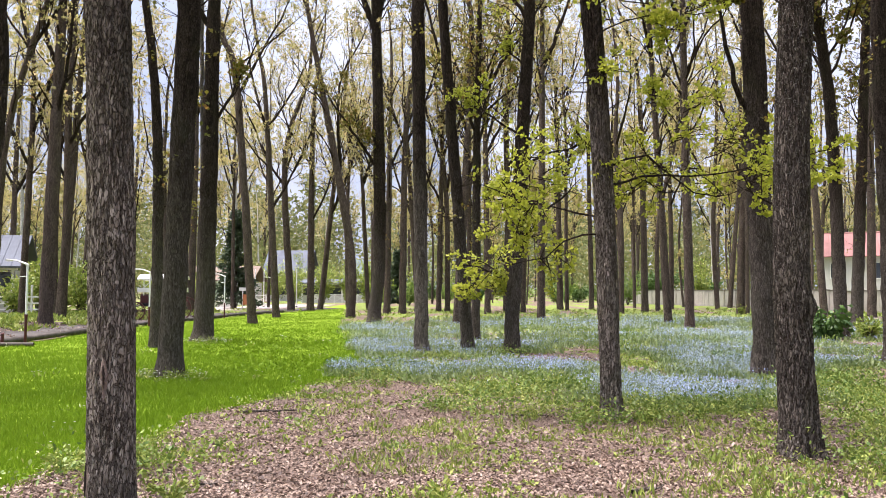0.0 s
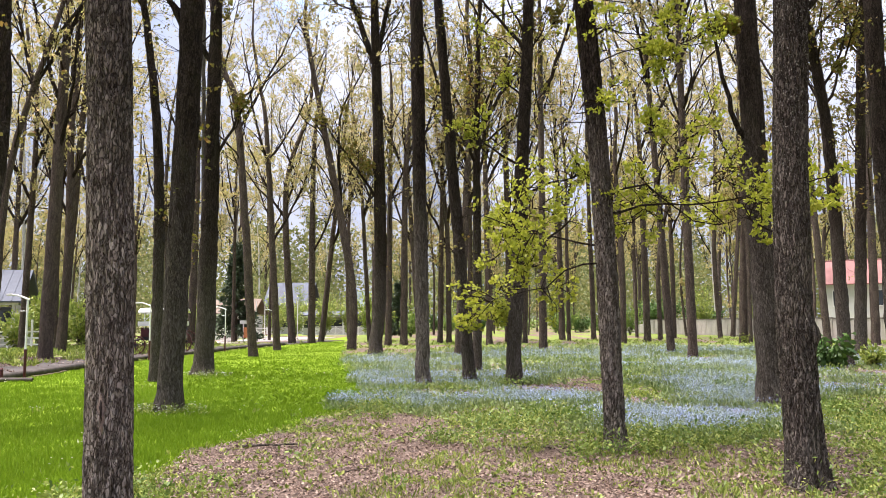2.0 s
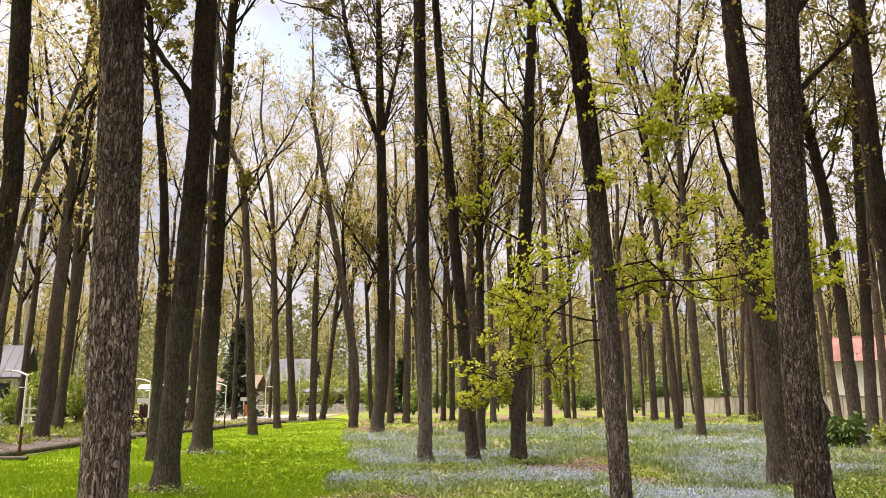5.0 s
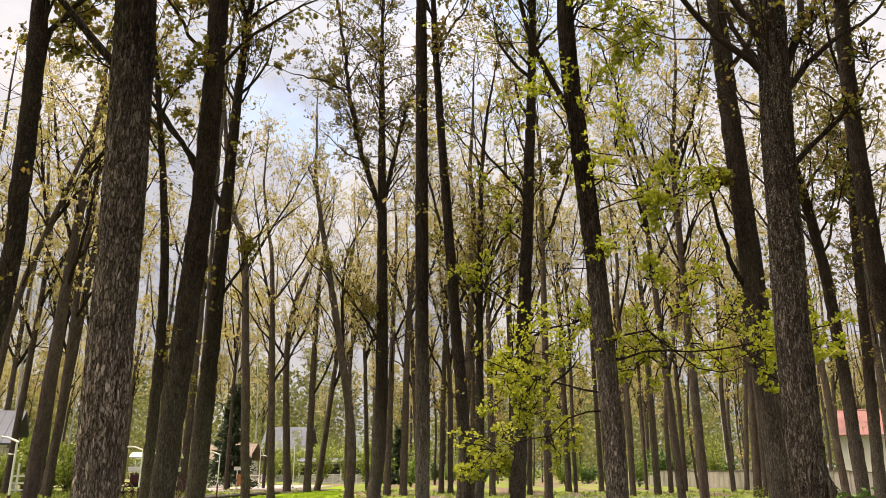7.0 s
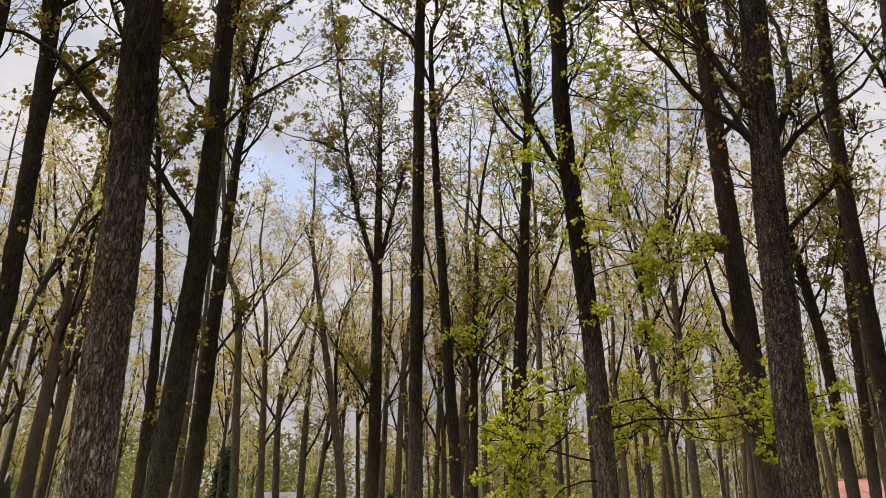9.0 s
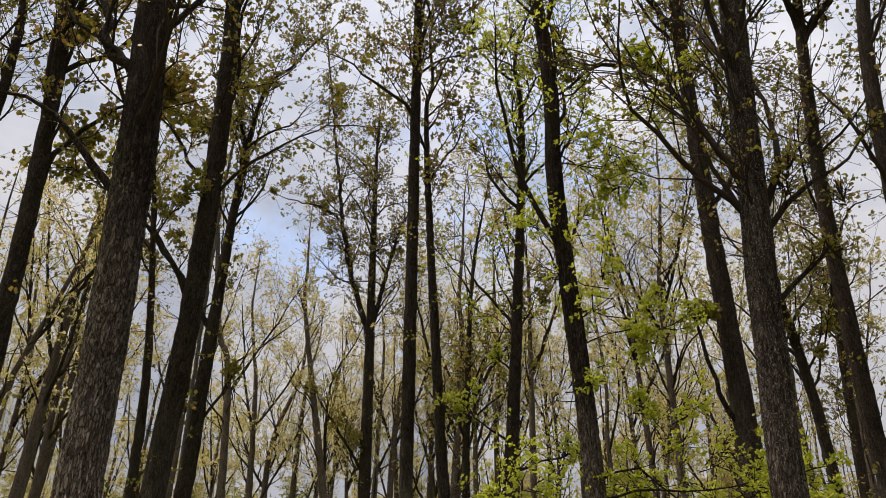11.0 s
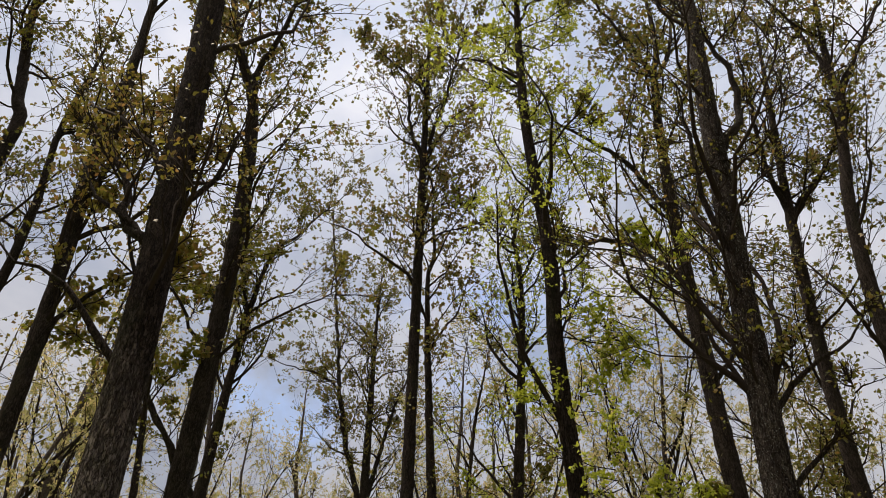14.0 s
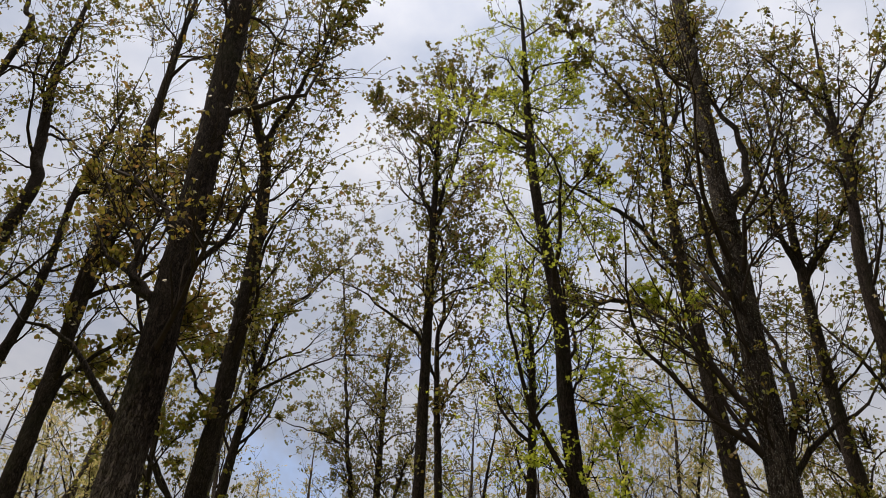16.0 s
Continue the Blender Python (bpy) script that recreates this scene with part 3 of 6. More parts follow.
    f = np.where(rng.uniform(0, 1, (n, m)) < 0.65, rng.uniform(0.88, 1.0, (n, m)), rng.uniform(0.3, 0.9, (n, m)))[..., None]
    spot = (tw[:, None, 0] * (1 - f) + tw[:, None, -1] * f).reshape(-1, 3)
    ahead = np.repeat(unit(tw[:, -1] - tw[:, 0]), m, 0)
    full = np.clip(rng.normal(0.78, 0.25, len(br)), 0.15, 1.0)
    keep = rng.uniform(0, 1, n * m) < np.repeat(full, n // max(1, len(br)) * m)
    spot, ahead = spot[keep], ahead[keep]
    size = np.full(len(spot), leaf or (0.165, 0.115, 0.11, 0.056 if fresh else 0.062)[detail])
    if n_shoot:
        k = 5
        spot = np.vstack([spot, np.repeat(shoot[:, -1], k, 0) + rng.normal(0, 0.05, (len(shoot) * k, 3))])
        ahead = np.vstack([ahead, np.repeat(unit(shoot[:, -1] - shoot[:, 0]), k, 0)])
        size = np.r_[size, np.full(len(shoot) * k, 0.066 if detail == 3 else 0.085)]
    side = unit(np.cross(ahead, rng.normal(0, 1, ahead.shape)))
    along = ahead * 0.55 + side * rng.uniform(0.4, 1.3, len(side))[:, None] + np.array([0, 0, -0.1])
    if detail == 3:
        V, Q = lobed_leaves(spot, along, size, rng)
    elif detail < 2:
        V, Q = leaf_tris(spot, along, size, rng)
    else:
        V, Q = leaf_quads(spot, along, size, rng, 0.85)
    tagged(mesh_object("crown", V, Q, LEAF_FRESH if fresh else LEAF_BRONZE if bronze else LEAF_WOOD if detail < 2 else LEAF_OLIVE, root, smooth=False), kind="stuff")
    return root


def in_patch(px, py, patches):
    """How deep a place lies in the nearest of the oval patches: 1 at the middle, 0 at the rim."""
    best = np.full(np.shape(px), -9.0)
    for cx, cy, rx, ry in patches:
        best = np.maximum(best, 1 - np.hypot((px - cx) / rx, (py - cy) / ry))
    return best


def fnoise(px, py, s, seed=0.0):
    """Smooth noise over the plan, from a few crossing waves."""
    r = np.zeros(np.shape(px))
    g = np.random.default_rng(int(seed * 10) + 5)
    for k in range(7):
        a, ph = g.uniform(0, 6.28), g.uniform(0, 6.28)
        w = s * g.uniform(0.5, 2.2)
        r = r + np.sin((px * math.cos(a) + py * math.sin(a)) * w + ph + 1.3 * np.sin(py * w * 0.6 + ph * 2))
    return r / 3.2

# ---- the ground ----
LAWN_EDGE = [(-20, -5.5), (5, -4.2), (6.1, -3.75), (7.7, -3.15), (9.9, -2.9), (11.9, -2.2), (14, -1.9), (16.5, -1.75), (25, -3.0), (34, -4.6), (60, -8.0), (120, -14.0)]
PATH_SIDE = [(-30, -11.5), (15, -12.4), (22, -12.7), (32, -13.2), (45, -12.2), (54, -10.5)]
FLOWERS = [(-1.6, 14.6, 1.6, 1.6), (-1.4, 19.0, 2.2, 3.0), (-2.6, 27.0, 2.0, 5.0), (1.7, 14.3, 1.9, 2.0), (3.0, 13.0, 1.2, 1.0),
           (3.9, 11.4, 1.7, 1.3), (7.2, 18.5, 2.8, 3.6), (9.0, 25.0, 4.5, 4.5), (4.6, 33.0, 6.0, 6.5), (11.5, 36.0, 6.0, 6.0),
           (15.0, 24.0, 2.5, 3.0), (2.0, 21.0, 1.8, 2.5), (16.5, 33.0, 4.0, 5.0), (0.5, 26.0, 2.0, 3.0), (5.5, 14.6, 1.2, 1.5)]


def lawn_depth(px, py):
    """How many metres inside the mown lawn a place lies."""
    e = np.interp(py, [a for a, _ in LAWN_EDGE], [b for _, b in LAWN_EDGE]) + 0.22 * fnoise(px, py, 2.2, 1)
    k = np.interp(py, [a for a, _ in PATH_SIDE], [b for _, b in PATH_SIDE])
    return np.minimum(e - px, px - k)


def weed_cover(px, py):
    """0 bare litter to 1 closed weeds."""
    far = np.clip((py - 7.9 + 1.1 * fnoise(px, py, 0.9, 2)) / 3.2, 0, 1)
    right = np.clip((px - 3.3 + 0.6 * fnoise(px, py, 1.1, 3)) / 1.6, 0, 1)
    patchy = np.clip(0.55 + 0.75 * fnoise(px, py, 1.3, 4), 0, 1)
    bare = in_patch(px, py, [(2.9, 18.0, 1.3, 2.2), (5.3, 11.6, 0.9, 0.8), (9.0, 13.0, 2.0, 1.6)]) > 0.15
    seed = 0.24 * np.clip(fnoise(px, py, 1.3, 8) + 0.15, 0, 1)
    k = np.interp(py, [a for a, _ in PATH_SIDE], [b for _, b in PATH_SIDE])
    bare = bare | ((px < k) & (px > k - 6.5) & (py < 37))
    return np.where(bare & (px < -8), 0.0, 1) * np.where(bare, 0.12, np.maximum(np.maximum(far, right) * patchy, seed))


def ground_z(px, py):
    return 0.025 * fnoise(px, py, 0.7, 6) + 0.012 * fnoise(px, py, 3.0, 7)


def axis_steps(lo, hi, fine_lo, fine_hi, fine):
    mid = np.arange(fine_lo, fine_hi, fine)
    grow_up = fine_hi + np.cumsum(fine * 1.16 ** np.arange(1, 70))
    grow_dn = fine_lo - np.cumsum(fine * 1.16 ** np.arange(1, 70))
    return np.r_[grow_dn[grow_dn > lo][::-1], mid, grow_up[grow_up < hi]]


gx = axis_steps(-2600, 2600, -14, 14, 0.13)
gy = axis_steps(-2600, 2600, 3.0, 24, 0.13)
GX, GY = np.meshgrid(gx, gy)
GZ = ground_z(GX, GY) * np.clip(1.4 - np.hypot(GX, GY) / 90, 0, 1)
nx, ny = len(gx), len(gy)
idx = np.arange(nx * ny).reshape(ny, nx)
ground = mesh_object("ground", np.stack([GX, GY, GZ], -1).reshape(-1, 3),
                     np.stack([idx[:-1, :-1], idx[:-1, 1:], idx[1:, 1:], idx[1:, :-1]], -1).reshape(-1, 4), GROUND)
tagged(ground, "woodland floor with bright lawn, weeds and brown leaf litter", "ground", kind="structure")
cov = ground.data.color_attributes.new("cover", "FLOAT_COLOR", "POINT")
lawn_m = np.clip(lawn_depth(GX, GY) / 0.5 + 0.5, 0, 1)
weed_m = weed_cover(GX, GY)
cov.data.foreach_set("color", np.stack([lawn_m, weed_m, weed_m * 0, weed_m * 0 + 1], -1).astype(np.float32).ravel())


def scatter(n, rng, near, far, power=2.0, half=0.66, margin=1.0):
    """Places on the ground in a wedge that opens away from the walker's stand, thinning with distance."""
    u = rng.uniform(0, 1, n)
    k = 1 - power
    d = (near ** k + u * (far ** k - near ** k)) ** (1 / k) if abs(k) > 1e-6 else near * (far / near) ** u
    px = rng.uniform(-1, 1, n) * (half * d + margin)
    return px, d


def around(n, rng, near, far):
    """Places all round the walker's stand, outside the wedge ahead."""
    a, d = rng.uniform(0, 6.283, n), rng.uniform(near, far, n)
    px, py = np.sin(a) * d, np.cos(a) * d
    out = np.abs(px) > 0.66 * np.maximum(py, 0) + 1.0
    return px[out], py[out]


def on_ground(px, py):
    return np.stack([px, py, ground_z(px, py) * np.clip(1.4 - np.hypot(px, py) / 90, 0, 1)], -1)


rng = np.random.default_rng(7)
# lawn: single blades, broader where they stand further off in clumps
px, py = scatter(850000, rng, 4.2, 60, 1.3)
bx, by = around(50000, rng, 1.5, 26)
px, py = np.r_[px, bx], np.r_[py, by]
ok = (lawn_depth(px, py) + rng.normal(0, 0.10, len(px)) > 0)
px, py = px[ok], py[ok]
n = len(px)
base = on_ground(px, py)
ht = 0.055 * rng.uniform(0.5, 1.4, n) * (1 + 0.25 * fnoise(px, py, 1.6, 9))
wd = 0.0023 * (1 + np.hypot(px, py) / 7.5)
az = rng.uniform(0, 6.28, n)
side = np.stack([np.cos(az), np.sin(az), 0 * az], -1)
tip = base + np.stack([rng.normal(0, 0.35, n) * ht, rng.normal(0, 0.35, n) * ht, ht], -1)
V = np.stack([base - side * wd[:, None], base + side * wd[:, None], tip], 1).reshape(-1, 3)
tagged(mesh_object("lawn_grass", V, np.arange(3 * n).reshape(-1, 3), GRASS, smooth=False), "short bright green mown lawn grass", "grass", kind="stuff")

# dry leaves on the bare floor
px, py = scatter(330000, rng, 3.6, 22, 1.25)
bx, by = around(20000, rng, 0.3, 11)
px, py = np.r_[px, bx], np.r_[py, by]
ok = (lawn_depth(px, py) < 0.02) & (rng.uniform(0, 1, len(px)) > 0.6 * weed_cover(px, py)) & (fnoise(px, py, 1.5, 12) + rng.normal(0, 0.45, len(px)) > -1.7)
px, py = px[ok], py[ok]
n = len(px)
pos = on_ground(px, py) + np.stack([0 * px, 0 * px, rng.uniform(0.002, 0.02, n)], -1)
az = rng.uniform(0, 6.28, n)
al = np.stack([np.cos(az), np.sin(az), rng.normal(0.1, 0.25, n)], -1)
sd = unit(np.stack([-np.sin(az), np.cos(az), rng.normal(0, 0.35, n)], -1))
s = (np.where(np.abs(px) > 0.66 * np.maximum(py, 0) + 1.0, 0.046, 0.0225) * rng.uniform(0.5, 1.5, n) * (1 + np.hypot(px, py) / 22))[:, None]
cup = np.stack([0 * px, 0 * px, rng.uniform(-0.1, 0.35, n)], -1)
V = np.stack([pos, pos + (al * 0.5 - sd * 0.36 + cup) * s, pos + al * s, pos + (al * 0.5 + sd * 0.36 + cup) * s], 1).reshape(-1, 3)
tagged(mesh_object("leaf_litter", V, np.arange(4 * n).reshape(-1, 4), LITTER, smooth=False), "dry pinkish brown fallen leaves on the bare soil", "leaf litter", kind="stuff")


def rosettes(name, label, px, py, blades, size, lift, material, rng, wide=0.4):
    """Low weeds: a few blades from each root."""
    n = len(px)
    root = np.repeat(on_ground(px, py), blades, 0)
    az = rng.uniform(0, 6.28, n * blades)
    al = np.stack([np.cos(az), np.sin(az), rng.uniform(lift * 0.3, lift * 1.6, n * blades)], -1)
    root = root + rng.normal(0, 0.02, root.shape) * np.array([1, 1, 0]) + np.array([0, 0, 0.01])
    V, Q = leaf_quads(root, al, np.repeat(size, blades), rng, wide)
    tagged(mesh_object(name, V, Q, material, smooth=False), label, "weeds", kind="stuff")


px, py = scatter(110000, rng, 3.8, 60, 1.5)
w = weed_cover(px, py)
ok = (lawn_depth(px, py) < 0.15) & (w > 0) & (rng.uniform(0, 1, len(px)) < w * 0.95 + 0.035) & (fnoise(px, py, 2.4, 15) + rng.normal(0, 0.5, len(px)) > -0.5)
px, py = px[ok], py[ok]
rosettes("ground_weeds", "low green weeds and seedlings among the leaf litter", px, py, 6, 0.028 * (1 + py / 14) * rng.uniform(0.5, 1.5, len(px)), 0.75, WEED, rng, 0.45)

# tufts of grass standing on the bare floor
px, py = scatter(2400, rng, 3.8, 16, 1.5)
ok = (lawn_depth(px, py) < 0.0) & (fnoise(px, py, 1.2, 21) > 0.1)
px, py = px[ok], py[ok]
cx, cy = np.repeat(px, 18) + rng.normal(0, 0.06, len(px) * 18), np.repeat(py, 18) + rng.normal(0, 0.06, len(px) * 18)
rosettes("grass_tufts", "small tufts of green grass and sprouts", cx, cy, 1, 0.075 * rng.uniform(0.5, 1.5, len(cx)), 1.8, WEED, rng, 0.16)

# forget-me-nots: leafy stems below, small blue heads above
px, py = scatter(880000, rng, 8.5, 60, 1.35)
f = in_patch(px, py, FLOWERS) + 0.62 * fnoise(px, py, 1.9, 30) + rng.normal(0, 0.18, len(px))
ok = (rng.uniform(0, 1, len(px)) < np.clip((f - 0.05) * 1.5, 0, 1)) & (lawn_depth(px, py) < 0.3)
px, py, f = px[ok], py[ok], f[ok]
n = len(px)
green = rng.uniform(0, 1, n) < np.clip(0.44 - 0.3 * f, 0.2, 0.6)
rosettes("flower_leaves", "soft green stems and leaves of the blue flowers", px[green], py[green], 3, 0.11 * (1 + py[green] / 40), 1.7, FLOWER_LEAF, rng, 0.3)
px, py = px[~green], py[~green]
n = len(px)
pos = on_ground(px, py) + np.stack([0 * px, 0 * px, rng.uniform(0.10, 0.24, n)], -1)
r = 0.0034 * (1 + py / 15) * rng.uniform(0.7, 1.3, n)
ang = np.arange(5) * 2 * np.pi / 5
tilt = rng.normal(0, 0.5, (n, 2))
V = pos[:, None, :] + r[:, None, None] * np.stack([np.cos(ang)[None] + 0 * tilt[:, :1], np.sin(ang)[None] + 0 * tilt[:, :1], np.cos(ang)[None] * tilt[:, :1] + np.sin(ang)[None] * tilt[:, 1:]], -1)
tagged(mesh_object("forget_me_nots", V.reshape(-1, 3), np.arange(5 * n).reshape(-1, 5), PETAL, smooth=False), "drifts of small pale blue wild flowers", "flowers", kind="stuff")

# small white flowers dotted over the lawn and round two tree feet
px, py = scatter(8000, rng, 6, 26, 1.2)
near_foot = in_patch(px, py, [(-5.2, 13.2, 0.9, 0.6), (-4.6, 13.3, 0.5, 0.5), (-7.3, 22.2, 1.2, 0.9), (-8.9, 11.0, 1.2, 0.8), (-6.3, 8.4, 0.7, 0.6)]) > 0
ok = (lawn_depth(px, py) > 0) & (near_foot | (rng.uniform(0, 1, len(px)) < 0.012))
cx, cy = np.repeat(px[ok], 5) + rng.normal(0, 0.12, 5 * ok.sum()), np.repeat(py[ok], 5) + rng.normal(0, 0.12, 5 * ok.sum())
n = len(cx)
pos = on_ground(cx, cy) + np.stack([0 * cx, 0 * cx, rng.uniform(0.07, 0.16, n)], -1)
r = 0.0075 * (1 + cy / 15)
V = pos[:, None, :] + r[:, None, None] * np.stack([np.cos(ang), np.sin(ang), 0.4 * np.cos(ang + 1)], -1)[None]
tagged(mesh_object("white_flowers", V.reshape(-1, 3), np.arange(5 * n).reshape(-1, 5), PETAL_WHITE, smooth=False), "tiny white flowers dotted over the lawn", "flowers", kind="stuff")
rosettes("flower_foliage", "grey-green leaves below the white flowers", cx[::2], cy[::2], 3, 0.11 * np.ones(len(cx[::2])), 1.2, WEED, rng, 0.3)

# broad-leaved weeds that stand in the lawn beside the flowers
px, py = scatter(9000, rng, 14, 40, 1.0)
ok = (lawn_depth(px, py) > 0) & (in_patch(px, py, [(-4.8, 21.5, 2.6, 3.6), (-3.4, 16.5, 1.3, 2.2), (-6.5, 27.5, 2.4, 3.0)]) + 0.5 * fnoise(px, py, 1.6, 41) > 0.12)
px, py = px[ok], py[ok]
rosettes("lawn_weeds", "pale green broad-leaved weeds standing in the lawn", px, py, 6, 0.10 * rng.uniform(0.6, 1.4, len(px)), 0.45, GRASS, rng, 0.6)

# taller clumps of mixed weeds, close together round the tree feet and at the edge of the flowers
px, py = scatter(13000, rng, 4.5, 40, 1.1)
w = weed_cover(px, py)
feet = in_patch(px, py, [(1.7, 9.3, 1.0, 0.7), (2.9, 9.7, 1.1, 0.7), (-0.2, 15.4, 1.3, 1.5), (0.9, 17.4, 1.0, 1.0), (1.2, 11.6, 1.8, 1.0), (3.9, 9.9, 1.3, 0.8), (4.4, 6.6, 0.8, 0.7), (5.6, 8.2, 1.2, 0.8), (7.0, 16.5, 1.6, 0.8), (4.8, 20.0, 1.5, 1.2), (-1.6, 13.2, 1.0, 1.0), (3.7, 6.9, 0.5, 0.5), (0.6, 10.3, 1.3, 0.7), (4.9, 10.2, 1.4, 0.8), (-2.7, 6.7, 0.6, 0.9), (6.5, 12.5, 1.2, 1.0)])
ok = (lawn_depth(px, py) < -0.1) & (rng.uniform(0, 1, len(px)) < np.clip(w * 0.8, 0, 1) * (0.10 + 0.9 * np.clip(feet, 0, 1)) + 0.6 * (feet > 0.05) * (fnoise(px, py, 3.2, 61) > 0.05))
px, py = px[ok], py[ok]
reach = 0.13 + 0.19 * rng.uniform(0, 1, len(px)) ** 1.5
for name, label, material, pick, wide in (("weed_clumps", "leafy clumps of fresh green weeds", WEED, 0, 0.34), ("herb_clumps", "darker broad-leaved herbs among the weeds", WEED_MID, 1, 0.5)):
    sel = rng.uniform(0, 1, len(px)) < (0.6, 0.5)[pick]
    k = 34
    cx = np.repeat(px[sel], k) + rng.normal(0, 1, sel.sum() * k) * np.repeat(reach[sel], k) * 0.8
    cy = np.repeat(py[sel], k) + rng.normal(0, 1, sel.sum() * k) * np.repeat(reach[sel], k) * 0.8
    n = len(cx)
    hgt = np.repeat(reach[sel], k) * rng.uniform(0.1, 1.1, n)
    az = rng.uniform(0, 6.28, n)
    al = np.stack([np.cos(az), np.sin(az), rng.uniform(0.1, 1.3, n)], -1)
    V, Q = leaf_quads(on_ground(cx, cy) + np.stack([0 * cx, 0 * cx, hgt], -1), al, (0.036, 0.042)[pick] * (1 + cy / 22), rng, wide)
    tagged(mesh_object(name, V, Q, material, smooth=False), label, "weeds", kind="stuff")

# dead leaves, crumbs of bark and weeds strewn over the path's far verge
vx, vy = rng.uniform(-21.0, -13.2, 16000), rng.uniform(14, 42, 16000)
ok = rng.uniform(0, 1, len(vx)) < np.clip(0.45 + 0.6 * fnoise(vx, vy, 1.4, 51) - 0.35 * (vx > -16.2), 0, 1)
vx, vy = vx[ok], vy[ok]
n = len(vx)
az = rng.uniform(0, 6.28, n)
V, Q = leaf_quads(np.stack([vx, vy, rng.uniform(0.045, 0.075, n)], -1), np.stack([np.cos(az), np.sin(az), 0.15 + 0 * az], -1), np.full(n, 0.09), rng, 0.5)
tagged(mesh_object("verge_litter", V, Q, LITTER, smooth=False), "dead brown leaves strewn over the trodden verge", "leaf litter", kind="stuff")
vx, vy = rng.uniform(-26, -15.6, 5200), rng.uniform(22, 52, 5200)
ok = fnoise(vx, vy, 1.1, 52) + rng.normal(0, 0.3, len(vx)) > np.where((vx > -20.5) & (vy < 37), 0.75, -0.3)
rosettes("verge_weeds", "green weeds and grass beside the trodden verge", vx[ok], vy[ok], 7, 0.22 * rng.uniform(0.6, 1.4, ok.sum()), 1.3, WEED, rng, 0.25)

# ---- the trees: near and middle ground ----
tree(-2.41, 5.50, 0.318, ((0.0, 0.0), (-0.12, 3.6), (-0.38, 7.0), (-0.93, 11.9)),
     limbs=(((-0.4, 4.6), (-0.9, 5.5), (-1.4, 5.7)), ((-0.5, 6.0), (-0.8, 6.5), (-1.3, 7.0)), ((-0.4, 6.1), (-0.7, 6.4), (-1.0, 7.2), (-1.7, 8.1)), ((-0.3, 6.5), (-0.0, 7.1), (0.1, 7.7)),),
     weathered=True, taper=4.5, top=24, crown=5.0, detail=3, flare=0.2, dense=0.62, bare=(0, 1), shoots=30, bronze=True, label='tall old oak with rough furrowed brown bark and a scar')
tree(-4.97, 13.55, 0.43, ((0.0, 0.0), (0.24, 7.0), (0.08, 12.9), (-0.38, 17.4), (-1.25, 20.0), (-2.3, 23.9)),
     limbs=(((-0.4, 17.4), (-0.5, 19.0), (0.0, 20.7), (0.8, 25.3)), ((0.3, 7.0), (-0.4, 8.0), (-1.0, 8.7), (-1.8, 9.3)), ((0.2, 9.7), (-0.3, 10.2), (-1.0, 11.2)),),
     taper=3, top=27, crown=8, detail=2, label='forked oak standing in the lawn among small flowers')
tree(-7.91, 20.60, 0.31, ((0.0, 0.0), (-0.2, 7.3), (-1.43, 15.4)),
     top=18, crown=9)
tree(-7.34, 22.84, 0.59, ((0.0, 0.0), (0.38, 17.4), (1.67, 20.8), (3.03, 22.7)),
     limbs=(((0.2, 15.0), (0.3, 16.6), (-0.1, 18.3), (-0.2, 19.8)), ((0.3, 6.4), (1.1, 8.5)), ((-0.0, 9.7), (-2.1, 13.0)),),
     taper=1.3, top=24, crown=12, detail=2, bare=(1,))
tree(-7.57, 23.60, 0.16, ((0.0, 0.0), (-0.27, 12.8), (-0.12, 19.8), (0.56, 30.6), (0.6, 37.2)),
     top=34, crown=40, taper=1.3, pale=True, label='bare pale dead stem leaning between two oaks')
tree(-9.11, 35.61, 0.41, ((0.0, 0.0), (-0.94, 11.6), (-1.69, 14.0)),
     limbs=(((-0.7, 11.0), (1.3, 15.5)), ((-1.0, 12.4), (1.4, 14.5)), ((-0.7, 10.2), (-1.3, 11.6), (-1.6, 13.2)),),
     detail=1, taper=1.6, leafy=0.8)
tree(-3.34, 35.61, 0.62, ((0.0, 0.0), (0.29, 5.3), (-0.19, 25.0), (-0.01, 29.5)),
     limbs=(((0.1, 14.1), (-1.0, 17.2), (-1.8, 20.6), (-3.3, 30.2)), ((0.2, 14.4), (1.2, 20.3), (1.9, 22.2)), ((-1.8, 20.7), (-3.0, 21.7), (-5.0, 22.4)), ((-0.3, 7.4), (-1.7, 10.2)),),
     top=30, crown=13, label='tall three-stemmed tree with a sparse crown')
tree(-0.51, 17.96, 0.33, ((0.0, 0.0), (-0.38, 30.4)),
     limbs=(((-0.3, 20.3), (-0.8, 22.0), (-1.1, 24.7), (-1.8, 26.5)), ((-0.1, 20.0), (0.8, 24.8)), ((-0.2, 23.7), (-1.3, 25.4), (-2.3, 26.5)),),
     weathered=True, taper=3, top=31, crown=13, detail=2)
tree(0.66, 19.27, 0.32, ((0.0, 0.0), (-1.03, 14.6), (-0.89, 17.1), (-1.02, 19.2), (-0.59, 20.5)),
     top=22, crown=12, bronze=True)
tree(1.01, 23.34, 0.28, ((0.0, 0.0), (0.19, 11.0), (0.86, 16.0)),
     limbs=(((0.2, 7.4), (0.7, 8.6), (1.5, 9.7), (2.2, 10.9)),),
     top=17, crown=6)
